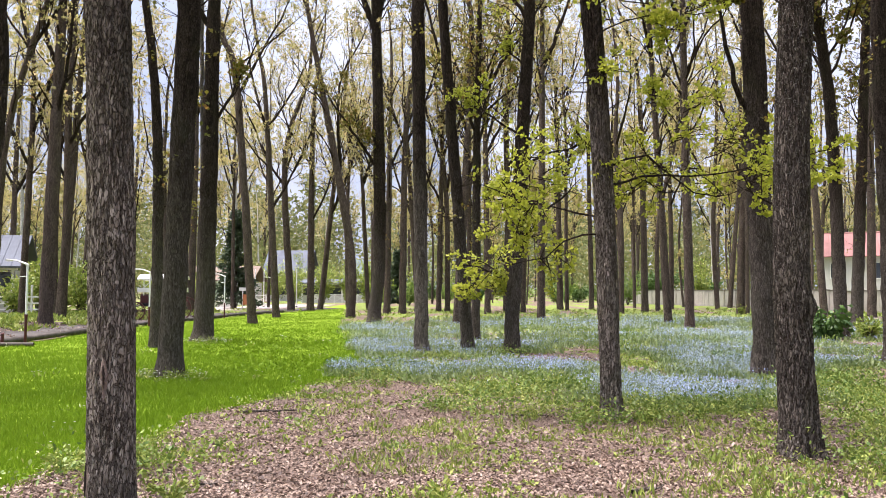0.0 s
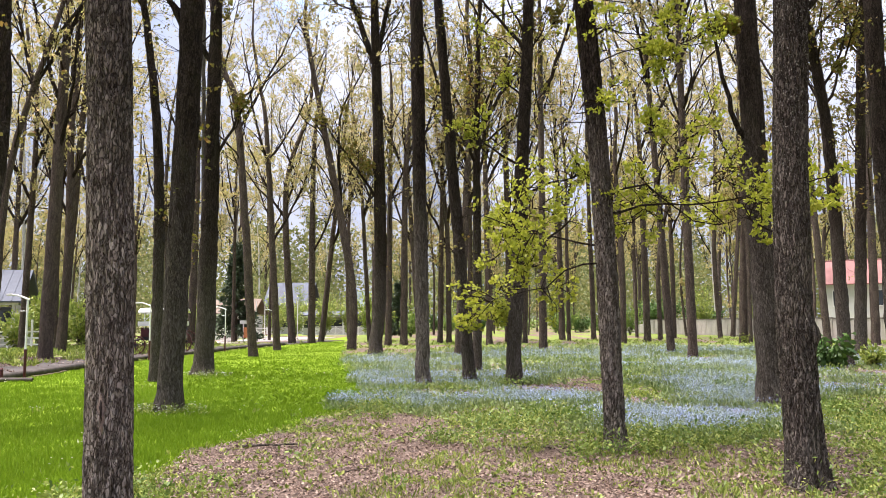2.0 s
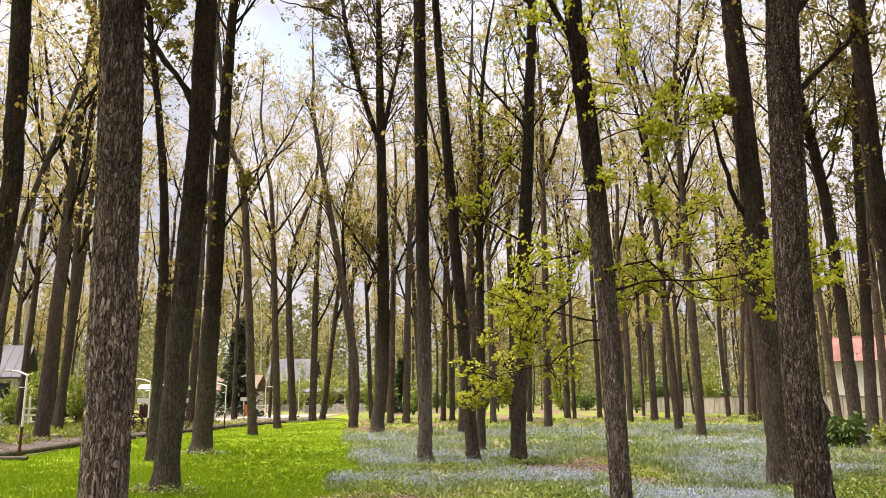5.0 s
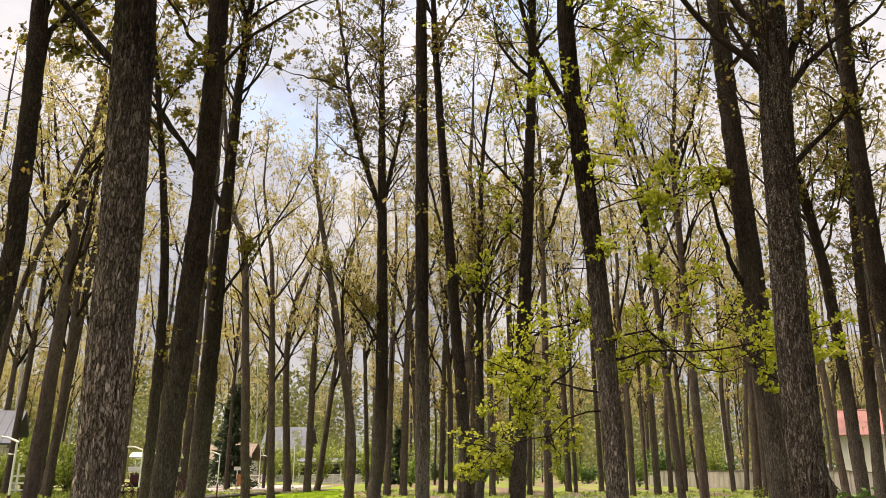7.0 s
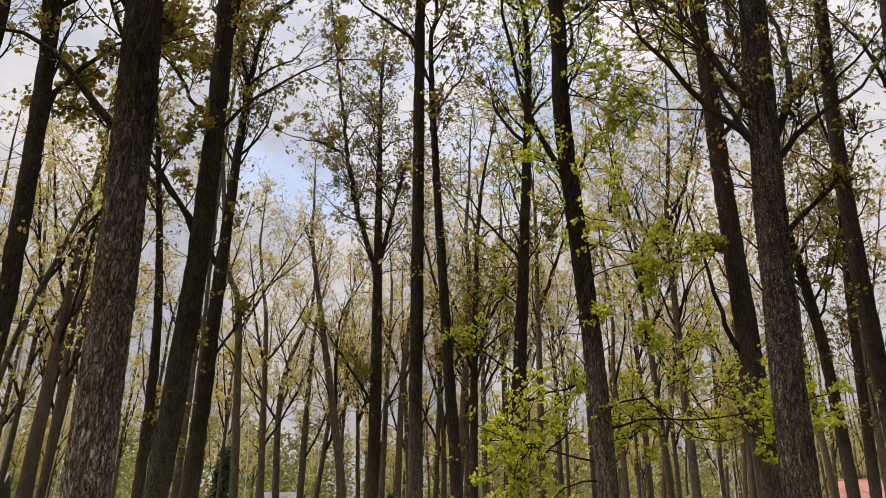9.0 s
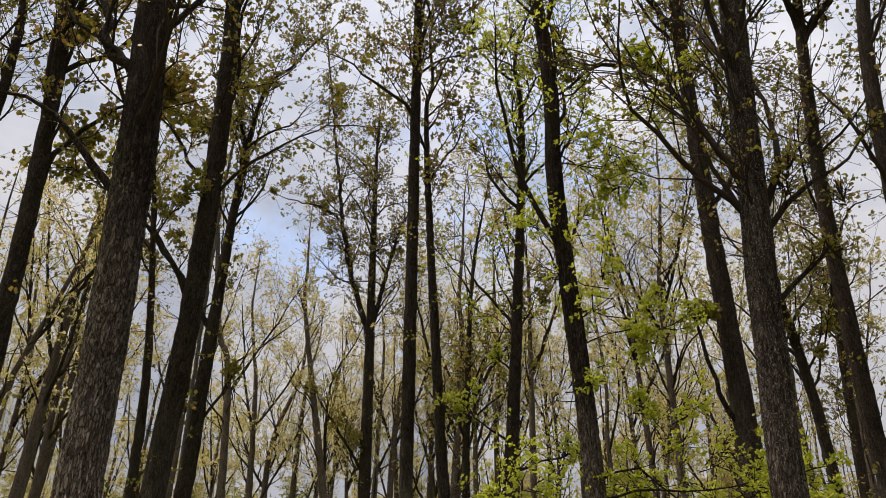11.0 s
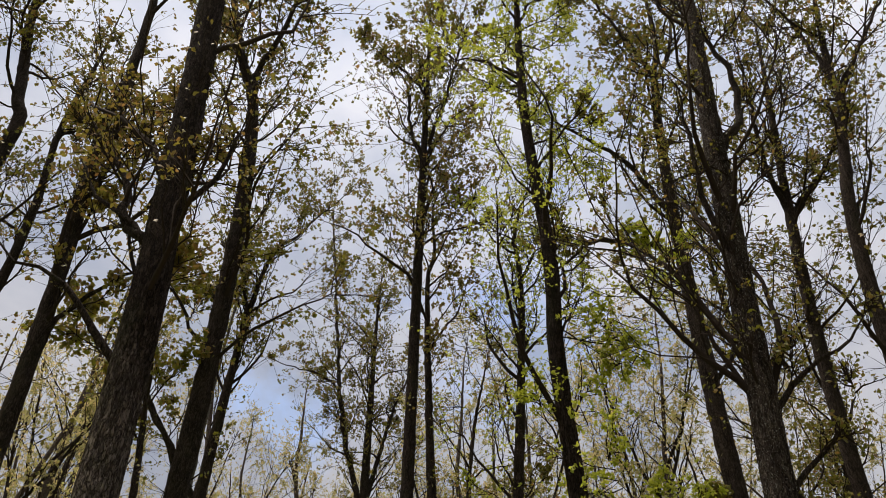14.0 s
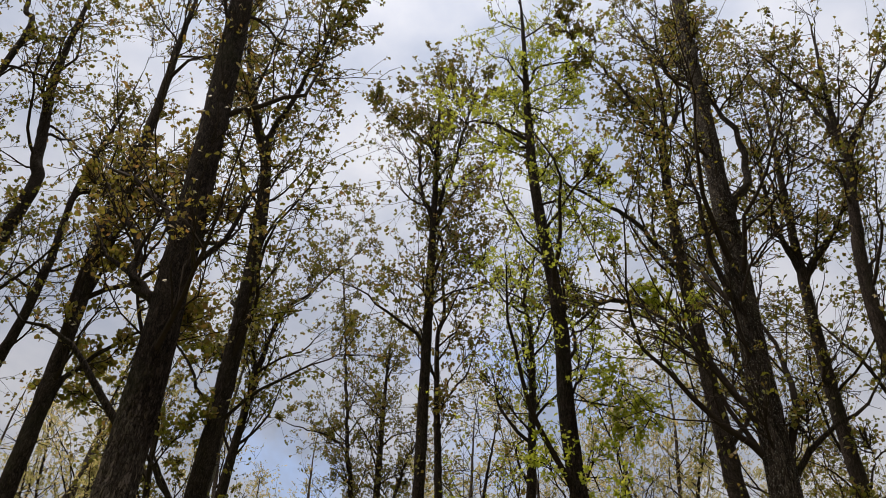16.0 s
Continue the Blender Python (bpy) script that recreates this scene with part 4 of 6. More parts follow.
tree(1.69, 18.76, 0.37, ((0.0, 0.0), (0.83, 14.2), (0.72, 17.8), (1.46, 20.5)),
     limbs=(((0.9, 16.9), (0.2, 17.3), (-0.4, 18.2)), ((0.9, 15.7), (1.4, 17.1), (1.9, 17.4)), ((0.2, 4.1), (-0.2, 3.9), (-0.5, 3.9)), ((0.2, 2.6), (-0.2, 2.5), (-0.5, 1.9)), ((0.4, 5.5), (-0.6, 6.1)), ((0.3, 4.7), (0.8, 5.0), (1.6, 5.2)), ((0.2, 3.1), (1.3, 3.9)), ((0.1, 1.9), (0.3, 1.8), (-0.3, 1.6)), ((0.5, 7.3), (-0.0, 7.7), (-0.4, 7.4)),),
     top=22, crown=7, fresh=1, leafy=1.0, leaf=0.060)
tree(2.09, 9.26, 0.25, ((0.0, 0.0), (-0.1, 3.5), (-0.35, 7.2), (-0.35, 9.2), (-0.64, 13.0), (-0.67, 19.0)),
     limbs=(((-0.2, 8.7), (-0.0, 9.0), (0.3, 9.4), (1.1, 9.4), (1.7, 9.2)), ((0.0, 2.9), (0.4, 3.0), (1.0, 3.0), (1.8, 3.1)), ((-0.1, 2.3), (-0.6, 2.2), (-0.8, 2.0), (-1.3, 1.9)), ((-0.2, 4.1), (-0.5, 4.1), (-0.8, 4.0)), ((-0.2, 5.3), (0.2, 5.3), (0.5, 5.2), (0.9, 4.8)), ((-0.5, 11.2), (-0.1, 12.2), (0.5, 11.9)), ((-0.7, 13.1), (-1.6, 14.0)), ((-0.6, 15.3), (0.0, 16.0), (0.6, 17.0)), ((-0.3, 7.9), (0.4, 7.4)), ((-0.3, 7.7), (0.7, 7.5)), ((-0.2, 2.5), (-1.3, 2.8)), ((0.0, 3.1), (0.5, 3.3), (1.1, 2.8), (1.6, 2.8)), ((-0.0, 4.8), (0.2, 5.0), (0.8, 5.1)), ((-0.0, 3.8), (0.2, 4.0), (0.4, 3.9)),),
     weathered=True, taper=2.6, top=21, crown=5.5, detail=3, leafy=2.2, spread=3.3, fresh=1, label='slim oak hung with sprays of fresh green leaves')
tree(5.86, 13.55, 0.43, ((0.0, 0.0), (-0.16, 13.1), (0.12, 19.1), (0.46, 21.1), (0.45, 24.7), (-0.05, 27.0)),
     limbs=(((-0.1, 4.6), (-0.5, 5.4), (-0.9, 7.0)), ((-0.4, 14.0), (-1.0, 15.5), (-1.8, 16.3), (-3.0, 17.1)), ((0.3, 19.3), (1.0, 21.4), (2.4, 27.2)), ((-0.1, 9.4), (0.7, 10.6), (1.1, 11.8)), ((0.1, 19.3), (-0.4, 21.0), (-1.4, 23.1), (-2.3, 24.5)), ((-0.2, 12.9), (-1.2, 13.1), (-2.4, 12.9), (-3.3, 11.9)),),
     top=28, bare=(0, 3), crown=10, detail=2, dense=0.65, label='stout dark oak with a low side limb')
tree(3.40, 7.19, 0.32, ((0.0, 0.0), (0.04, 3.5), (0.86, 15.9)),
     limbs=(((0.2, 4.5), (0.6, 5.0), (1.0, 5.4)), ((0.4, 9.5), (1.1, 10.8), (1.0, 12.8)), ((0.3, 7.4), (0.0, 8.5), (-0.1, 9.7)), ((0.2, 5.4), (0.7, 6.0), (1.3, 6.4)),),
     lichen=True, burl=(1.45, 0.0, 0.06), flare=0.95, taper=2.6, dense=0.6, leafy=0.8, top=23, crown=5.5, detail=3, label='dark oak with rough lichened bark and a burl on the trunk')
tree(12.93, 24.15, 0.40, ((0.0, 0.0), (-0.15, 7.0), (-0.47, 10.3)),
     limbs=(((-0.3, 9.1), (0.3, 10.3), (0.5, 11.2)),), dense=1.4)
tree(16.18, 29.18, 0.44, ((0.0, 0.0), (0.83, 12.8), (1.36, 16.4)), dense=1.4)
tree(9.62, 15.92, 0.39, ((0.0, 0.0), (0.12, 12.2), (2.11, 28.7)),
     limbs=(((0.5, 16.2), (2.6, 19.3)), ((0.5, 16.5), (0.1, 18.3), (0.0, 21.5)), ((1.0, 16.6), (2.6, 18.9), (3.1, 19.4)),),
     dense=0.5, taper=2.6, top=28, crown=9, detail=2, leafy=0.6)
tree(8.62, 12.50, 0.36, ((0.0, 0.0), (0.55, 11.3), (1.38, 15.9), (1.81, 17.4), (2.02, 19.6), (2.95, 24.8)),
     limbs=(((1.9, 17.9), (4.0, 21.6)), ((1.9, 18.1), (2.1, 21.4), (1.9, 24.4)),),
     dense=0.5, taper=2.6, top=26, crown=9, detail=2, leafy=0.6)
tree(-7.15, 11.00, 0.30, ((0.0, 0.0), (0.43, 4.3), (0.41, 5.5), (0.21, 9.0), (-0.32, 13.8), (-0.24, 15.2), (-0.79, 21.0)),
     limbs=(((0.2, 7.8), (0.5, 9.1), (1.4, 10.1)), ((-0.0, 11.4), (0.2, 13.1), (-0.2, 14.7)), ((0.0, 10.4), (0.3, 11.2), (0.3, 12.0)),),
     dense=0.58, taper=3, top=26, crown=7, detail=2, bronze=True, leafy=0.85)
tree(-12.84, 14.00, 0.41, ((0.0, 0.0), (1.01, 15.1), (0.53, 18.2), (-0.53, 22.0), (-1.25, 26.8)),
     dense=0.6, taper=3, top=31, crown=10, detail=2)
tree(-12.99, 16.50, 0.33, ((0.0, 0.0), (1.02, 13.3), (0.5, 19.5), (0.56, 22.9)),
     limbs=(((0.7, 19.3), (1.7, 19.6), (1.8, 22.0)),),
     dense=0.6, taper=2.6, top=27, crown=9, detail=2, leafy=0.8)
tree(-12.83, 12.00, 0.27, ((0.0, 0.0), (-0.33, 19.8), (-1.1, 23.0)),
     dense=0.6, taper=3, top=30, crown=11, detail=2)
tree(-18.12, 33.89, 0.62, ((0.0, 0.0), (0.36, 13.5)),
     taper=1.6, detail=1)
tree(-23.01, 44.70, 0.54, ((0.0, 0.0), (1.03, 18.0)),
     taper=1.6, detail=1)
tree(-25.33, 44.70, 0.41, ((0.0, 0.0), (0.34, 14.1)),
     taper=1.6, detail=1)
tree(-16.50, 27.28, 0.29, ((0.0, 0.0), (0.26, 7.1), (1.68, 12.5)),
     taper=1.6, detail=1)
tree(-9.60, 42.88, 0.42, ((0.0, 0.0), (-0.78, 12.6)),
     taper=1.6, detail=1)
tree(-11.59, 56.78, 0.56, ((0.0, 0.0), (-0.58, 11.7), (1.11, 17.9)),
     taper=1.6, detail=1)
tree(-10.12, 56.78, 0.56, ((0.0, 0.0), (0.1, 15.3), (0.92, 21.5)),
     taper=1.6, detail=1)
tree(-9.92, 60.03, 0.46, ((0.0, 0.0), (1.43, 13.7)),
     taper=1.6, detail=1)
tree(-5.32, 42.88, 0.52, ((0.0, 0.0), (-0.14, 4.6), (-2.63, 18.0)),
     limbs=(((-1.1, 10.3), (-1.8, 12.6), (-3.4, 14.9)), ((-0.6, 7.6), (-0.8, 13.6), (0.5, 16.6)),),
     taper=1.6, detail=1)
tree(-3.77, 50.02, 0.46, ((0.0, 0.0), (0.16, 11.7)),
     taper=1.6, detail=1)
tree(-2.74, 50.02, 0.50, ((0.0, 0.0), (0.2, 12.1), (0.85, 17.6)),
     taper=1.6, detail=1)
tree(-0.33, 53.87, 0.41, ((0.0, 0.0), (0.37, 16.7)),
     taper=1.6, detail=1)
tree(0.33, 53.87, 0.41, ((0.0, 0.0), (-0.08, 8.3), (-0.91, 16.7)),
     taper=1.6, detail=1)
tree(0.60, 32.83, 0.40, ((0.0, 0.0), (0.7, 12.1)),
     taper=1.6, detail=1)
tree(3.01, 50.02, 0.42, ((0.0, 0.0), (-0.16, 13.6)),
     taper=1.6, detail=1)
tree(5.03, 38.20, 0.41, ((0.0, 0.0), (0.19, 16.8)),
     taper=1.6, detail=1)
tree(9.46, 60.03, 0.50, ((0.0, 0.0), (-0.17, 16.1)),
     taper=1.6, detail=1)
tree(12.02, 60.03, 0.41, ((0.0, 0.0), (-0.18, 16.1)),
     taper=1.6, detail=1)
tree(14.28, 52.52, 0.48, ((0.0, 0.0), (-0.25, 16.3), (-1.79, 22.5)),
     taper=1.6, detail=1, leafy=1.2, dense=1.7)
tree(10.27, 33.89, 0.36, ((0.0, 0.0), (-0.77, 15.1)),
     taper=1.6, detail=1, leafy=1.2, dense=1.7)
tree(10.24, 30.90, 0.38, ((0.0, 0.0), (-0.06, 13.9)),
     limbs=(((0.1, 10.0), (-1.1, 13.4)),),
     taper=1.6, detail=1, leafy=1.2, dense=1.7)
tree(19.50, 48.86, 0.52, ((0.0, 0.0), (0.68, 13.4)),
     taper=1.6, detail=1)
tree(21.98, 42.88, 0.42, ((0.0, 0.0), (-0.57, 11.9)),
     taper=1.6, detail=1)
tree(24.72, 42.88, 0.49, ((0.0, 0.0), (0.26, 11.9)),
     taper=1.6, detail=1)
tree(-26.13, 53.87, 0.41, ((0.0, 0.0), (0.55, 10.4)),
     taper=1.6, detail=1)
tree(-16.99, 50.02, 0.53, ((0.0, 0.0), (0.14, 9.8)),
     taper=1.6, detail=1)
tree(-1.81, 53.87, 0.41, ((0.0, 0.0), (-1.06, 16.7)),
     taper=1.6, detail=1)
tree(5.64, 52.52, 0.36, ((0.0, 0.0), (0.47, 14.2)),
     taper=1.6, detail=1)
tree(16.39, 56.78, 0.35, ((0.0, 0.0), (0.14, 6.5), (1.55, 13.1)),
     taper=1.6, detail=1)
tree(25.30, 65.65, 0.40, ((0.0, 0.0), (1.2, 12.3)),
     taper=1.6, detail=1)
tree(-38.20, 65.65, 0.55, ((0.0, 0.0), (0.14, 14.9)),
     taper=1.6, detail=1)
tree(-6.03, 60.03, 0.37, ((0.0, 0.0), (-0.6, 11.4)),
     taper=1.6, detail=1)

# ---- further trees: a few kinds, each copied with a turn of its own ----
kinds = []
for k in range(5):
    g = np.random.default_rng(50 + k)
    bend = g.normal(0, 0.5, 3)
    kinds.append(tree(200 + 8 * k, -150, 0.26 + 0.05 * k, ((0, 0), (bend[0] * 0.4, 6.0), (bend[1], 12.0)), top=22 + k * 1.5, crown=7.0 + k * 0.8, detail=0, leafy=1.0 + 0.15 * (k % 3), birch=k == 1,
                      limbs=(((bend[0] * 0.5, 8.0 + k), (bend[0] + 1.6, 11.0 + k), (bend[0] + 2.2, 14.0 + k)), ((bend[0] * 0.5, 9.0), (bend[0] - 1.4, 12.0), (bend[0] - 2.0, 16.0))),
                      group="further trees", name="birch_tree" if k == 1 else "woodland_tree",
                      label="white-barked birch with fresh pale green leaves" if k == 1 else ""))
g = np.random.default_rng(77)
placed = []
for d0 in np.arange(48, 150, 5.5):
    for _ in range(int(d0 * 0.06)):
        fx, fy = g.uniform(-0.72, 0.72) * d0, d0 + g.uniform(-2.7, 2.7)
        if (-40 < fx < -9 and fy < 62) or (-34 < fx < -4 and 62 < fy < 112 and g.uniform(0, 1) < 0.55) or any(math.hypot(fx - a, fy - b) < 3.2 for a, b in placed):
            continue
        if abs(fx - (21 + (88 - fy) * 0.26)) < 1.6 and 38 < fy < 95:
            continue
        placed.append((fx, fy))
placed += [(-21, 41), (-24.5, 47), (-29, 39), (-32, 49), (-19.5, 52), (-36, 42), (-27, 60), (-17, 60), (-22, 33), (-27, 30), (-40, 55), (-15.5, 66), (-20, 72), (-9, 70), (-6, 64), (4.5, 53), (9.5, 57), (14.5, 61), (6.5, 66), (12.0, 50), (2.0, 59), (17.0, 66)]
# unseen trees behind and beside the stand: added to close the wood, shade trunks
for _ in range(30):
    a, r = g.uniform(0.9, 5.4), g.uniform(8, 36)
    fx, fy = math.sin(a) * r, math.cos(a) * r
    if abs(fx) > 0.75 * fy + 6 or fy < -6:
        placed.append((fx, fy))
for k, (fx, fy) in enumerate(placed):
    src = kinds[k % len(kinds)] if k % 5 != 1 or fy > 62 else kinds[0]
    s = g.uniform(0.85, 1.2)
    c = copy_thing(src, Matrix.Translation((fx, fy, 0)) @ Matrix.Rotation(g.uniform(0, 6.28), 4, "Z"))
    c.scale = (s, s, s)
leafy_kinds = [tree(160 + 8 * k, -170, 0.2, ((0, 0), (0.3, 5.0), (0.2 - 0.3 * k, 10.0)), top=15 + 2.5 * k, crown=1.6, detail=0, leafy=2.4, dense=1.9, spread=3.6, group="young leafy trees", name="leafy_tree",
                    label="young broad-leaved tree with dense yellow-green leaves") for k in range(2)]
for k, (fx, fy) in enumerate(((-41, 75), (-37.5, 82), (-46, 88), (-33, 90), (-52, 84), (-29.5, 96), (3, 74), (9, 80), (15.5, 72), (19, 82), (6, 90), (12, 92), (-2, 84), (22, 68), (17, 97), (27.5, 71), (30.0, 78), (33, 86), (24.5, 84), (6.5, 98), (1.0, 104), (12.5, 101), (-6.5, 106))):
    c = copy_thing(leafy_kinds[k % 2], Matrix.Translation((fx, fy, 0)) @ Matrix.Rotation(g.uniform(0, 6.28), 4, "Z"))
    s = g.uniform(0.8, 1.15)
    c.scale = (s, s, s)
for k, src in enumerate(leafy_kinds):
    src.matrix_world = Matrix.Translation((-58 + 96 * k, 96, 0))
for k, src in enumerate(kinds):
    src.matrix_world = Matrix.Translation((-60 + 30 * k, 118 + 3 * k, 0))


# ---- the wooded hill beyond ----
def hill_wood():
    rng = np.random.default_rng(31)
    V, Q, off = [], [], 0
    for d, base, rise, count, m, leaf in ((112, 0, 9, 90, 300, 0.42), (134, 0, 12, 100, 300, 0.50), (165, 0, 16, 110, 300, 0.7), (215, 2, 24, 160, 300, 1.2), (245, 4, 30, 170, 320, 1.3)):
        for _ in range(count):
            cx = rng.uniform(-0.8, 0.8) * d
            cy = d + rng.uniform(-9, 15)
            h = rise * rng.uniform(0.55, 1.25)
            if d < 140 and -26 < cx < -6:
                cy += 16
            z = base + h * rng.uniform(0.02, 1.0, m) ** 0.8
            wide = 2.9 * np.sqrt(np.clip(1.15 - ((z - base) / h - 0.45) ** 2 * 2.6, 0.08, 1))
            u = unit(rng.normal(0, 1, (m, 3)))
            lump = np.floor(rng.uniform(0, 14, m))
            p = np.stack([cx + wide * np.cos(lump * 2.4) * 0.6, cy + wide * np.sin(lump * 2.4) * 0.6, z], -1) + u * np.array([1.3, 1.3, 0.9]) * rng.uniform(0.1, 1, (m, 1))
            v, q = leaf_tris(p, u, np.full(m, leaf), rng)
            V.append(v), Q.append(q + off)
            off += len(v)
    tagged(mesh_object("far_woods", np.vstack(V), np.vstack(Q), LEAF_HILL, smooth=False), "hazy belt of spring woodland on a low hill", "woods", kind="stuff")


hill_wood()

# ---- the path with its log edging, lamps and what stands along it ----
def strip(name, line, half, z, material, label, category):
    """A flat strip with thickness along a plan line."""
    p = np.array([(a, b, 0.0) for a, b in line])
    p = spline(p, 1.0)
    tan = unit(np.gradient(p, axis=0))
    nrm = np.stack([tan[:, 1], -tan[:, 0], 0 * tan[:, 0]], -1)
    rows = []
    for s_, zz in ((-1, -0.05), (-1, z), (1, z), (1, -0.05)):
        q = p + nrm * half * s_
        q[:, 2] = zz
        rows.append(q)
    n = len(p)
    V = np.stack(rows, 1).reshape(-1, 3)
    i = np.arange(n - 1)[:, None] * 4
    Q = np.concatenate([i + np.array([[k, k + 1, k + 5, k + 4]]) for k in range(3)])
    return tagged(mesh_object(name, V, Q, material, smooth=False), label, category, kind="structure")


PATH = [(-14.2, -30), (-14.4, 15), (-14.7, 24), (-15.0, 33), (-14.2, 45), (-12.5, 55), (-10, 64)]
strip("path", PATH, 1.55, 0.035, ASPHALT, "worn grey asphalt path through the wood", "path")
strip("yard", [(-22, 56), (-18, 62), (-15, 70), (-14.5, 78)], 3.2, 0.045, PAVING, "pale paved yard in front of the pavilions", "pavement")
soil = strip("bare_verge", [(-18.6, -20), (-18.2, 20), (-18.3, 30), (-18.0, 36)], 2.1, 0.03, plain_material("trodden_soil", (0.085, 0.064, 0.054), 0.95, 0.7, 3.0, bump=1.0, spec=0.1), "strip of bare trodden soil beside the path", "soil")


def log_edging():
    """Rounded timber logs laid end to end along the lawn."""
    line = spline([(-12.45, 14, 0.1), (-12.75, 22, 0.1), (-13.25, 32, 0.1), (-12.4, 45, 0.1), (-11.0, 53, 0.1)], 0.5)
    step = 5
    root = thing("log_edging", Matrix.Identity(4), "grey weathered log edging between path and lawn", "edging", kind="structure")
    rng = np.random.default_rng(3)
    for k in range(0, len(line) - step, step):
        seg = line[k:k + step + 1].copy()
        seg[0] += (seg[1] - seg[0]) * 0.06
        r = 0.11 * rng.uniform(0.85, 1.15) * np.ones(len(seg))
        r[0] *= 0.7
        r[-1] *= 0.7
        v, q = tubes(seg[None], r[None], 10)
        mesh_object("log", v, q, KERB_MAT, root)


log_edging()


def lamp_post(x, y):
    """A low park lamp: white above, maroon below, with a curved arm."""
    root = thing("park_lamp", Matrix.Translation((x, y, 0)), "white and maroon park lamp post with a curved arm", "lamp", "lamps along the path")
    part("base_pole", rod(bmesh.new(), (0, 0, -0.05), (0, 0, 0.82), 0.042, 0.04, 12), MAROON, root, "maroon lower pole")
    part("pole", rod(bmesh.new(), (0, 0, 0.82), (0, 0, 2.38), 0.034, 0.03, 12), WHITE_PAINT, root, "white upper pole")
    line = spline([(0.04, 0, 2.34), (-0.10, 0, 2.40), (-0.30, 0, 2.47), (-0.50, 0, 2.50)], 0.05)
    v, q = tubes(line[None], np.linspace(0.032, 0.022, len(line))[None], 10)
    mesh_object("arm", v, q, WHITE_PAINT, root)
    part("lamp_head", box(bmesh.new(), -0.66, -0.46, -0.05, 0.05, 2.46, 2.53, 0.02), WHITE_PAINT, root)
    part("bracket", rod(bmesh.new(), (0, 0, 2.0), (-0.22, 0, 2.0), 0.012, sides=8), WHITE_PAINT, root)
    part("collar", rod(bmesh.new(), (0, 0, 0.80), (0, 0, 0.86), 0.05, sides=12), MAROON, root)


for lx, ly in ((-12.55, 22.4), (-12.75, 32.3), (-12.4, 42.2), (-12.0, 52.5)):
    lamp_post(lx, ly)


def bollard(x, y, h):
    root = thing("path_bollard", Matrix.Translation((x, y, 0)), "short dark maroon bollard at the path's edge", "bollard")
    part("post", rod(bmesh.new(), (0, 0, -0.05), (0, 0, h), 0.05, 0.045, 12), MAROON, root)
    part("cap", rod(bmesh.new(), (0, 0, h), (0, 0, h + 0.04), 0.058, 0.03, 12), MAROON, root)


bollard(-12.53, 21.2, 0.34)


def loose_log(x0, y0, x1, y1, r):
    line = spline([(x0, y0, r * 0.9), ((x0 + x1) / 2, (y0 + y1) / 2 + 0.05, r), (x1, y1, r * 0.9)], 0.2)
    v, q = tubes(line[None], r * np.linspace(1, 0.85, len(line))[None], 10)
    tagged(mesh_object("loose_log", v, q, KERB_MAT), "grey weathered log lying before the edging", "log")


loose_log(-13.4, 20.6, -11.5, 20.95, 0.07)


def wheel(parent, x, y, z, r):
    w = part("wheel", ring_mesh(r, 0.05, 0.03), MAROON, parent)
    w.location = (x, y, z)
    for k in range(12):
        a = k * math.pi / 6
        part("spoke", rod(bmesh.new(), (math.cos(a) * 0.06, 0, math.sin(a) * 0.06), (math.cos(a) * (r - 0.02), 0, math.sin(a) * (r - 0.02)), 0.014, sides=6), MAROON, w)
    part("hub", rod(bmesh.new(), (0, -0.08, 0), (0, 0.08, 0), 0.07, sides=12), IRON, w)


def ring_mesh(r, thick, wide):
    bm = bmesh.new()
    n = 36
    loops = []
    for k in range(n):
        a = 2 * math.pi * k / n
        loops.append([bm.verts.new((math.cos(a) * rr, yy, math.sin(a) * rr)) for rr, yy in ((r, -wide), (r, wide), (r - thick, wide), (r - thick, -wide))])
    for k in range(n):
        a, b = loops[k], loops[(k + 1) % n]
        for j in range(4):
            bm.faces.new((a[j], a[(j + 1) % 4], b[(j + 1) % 4], b[j]))
    bmesh.ops.recalc_face_normals(bm, faces=bm.faces)
    return bm


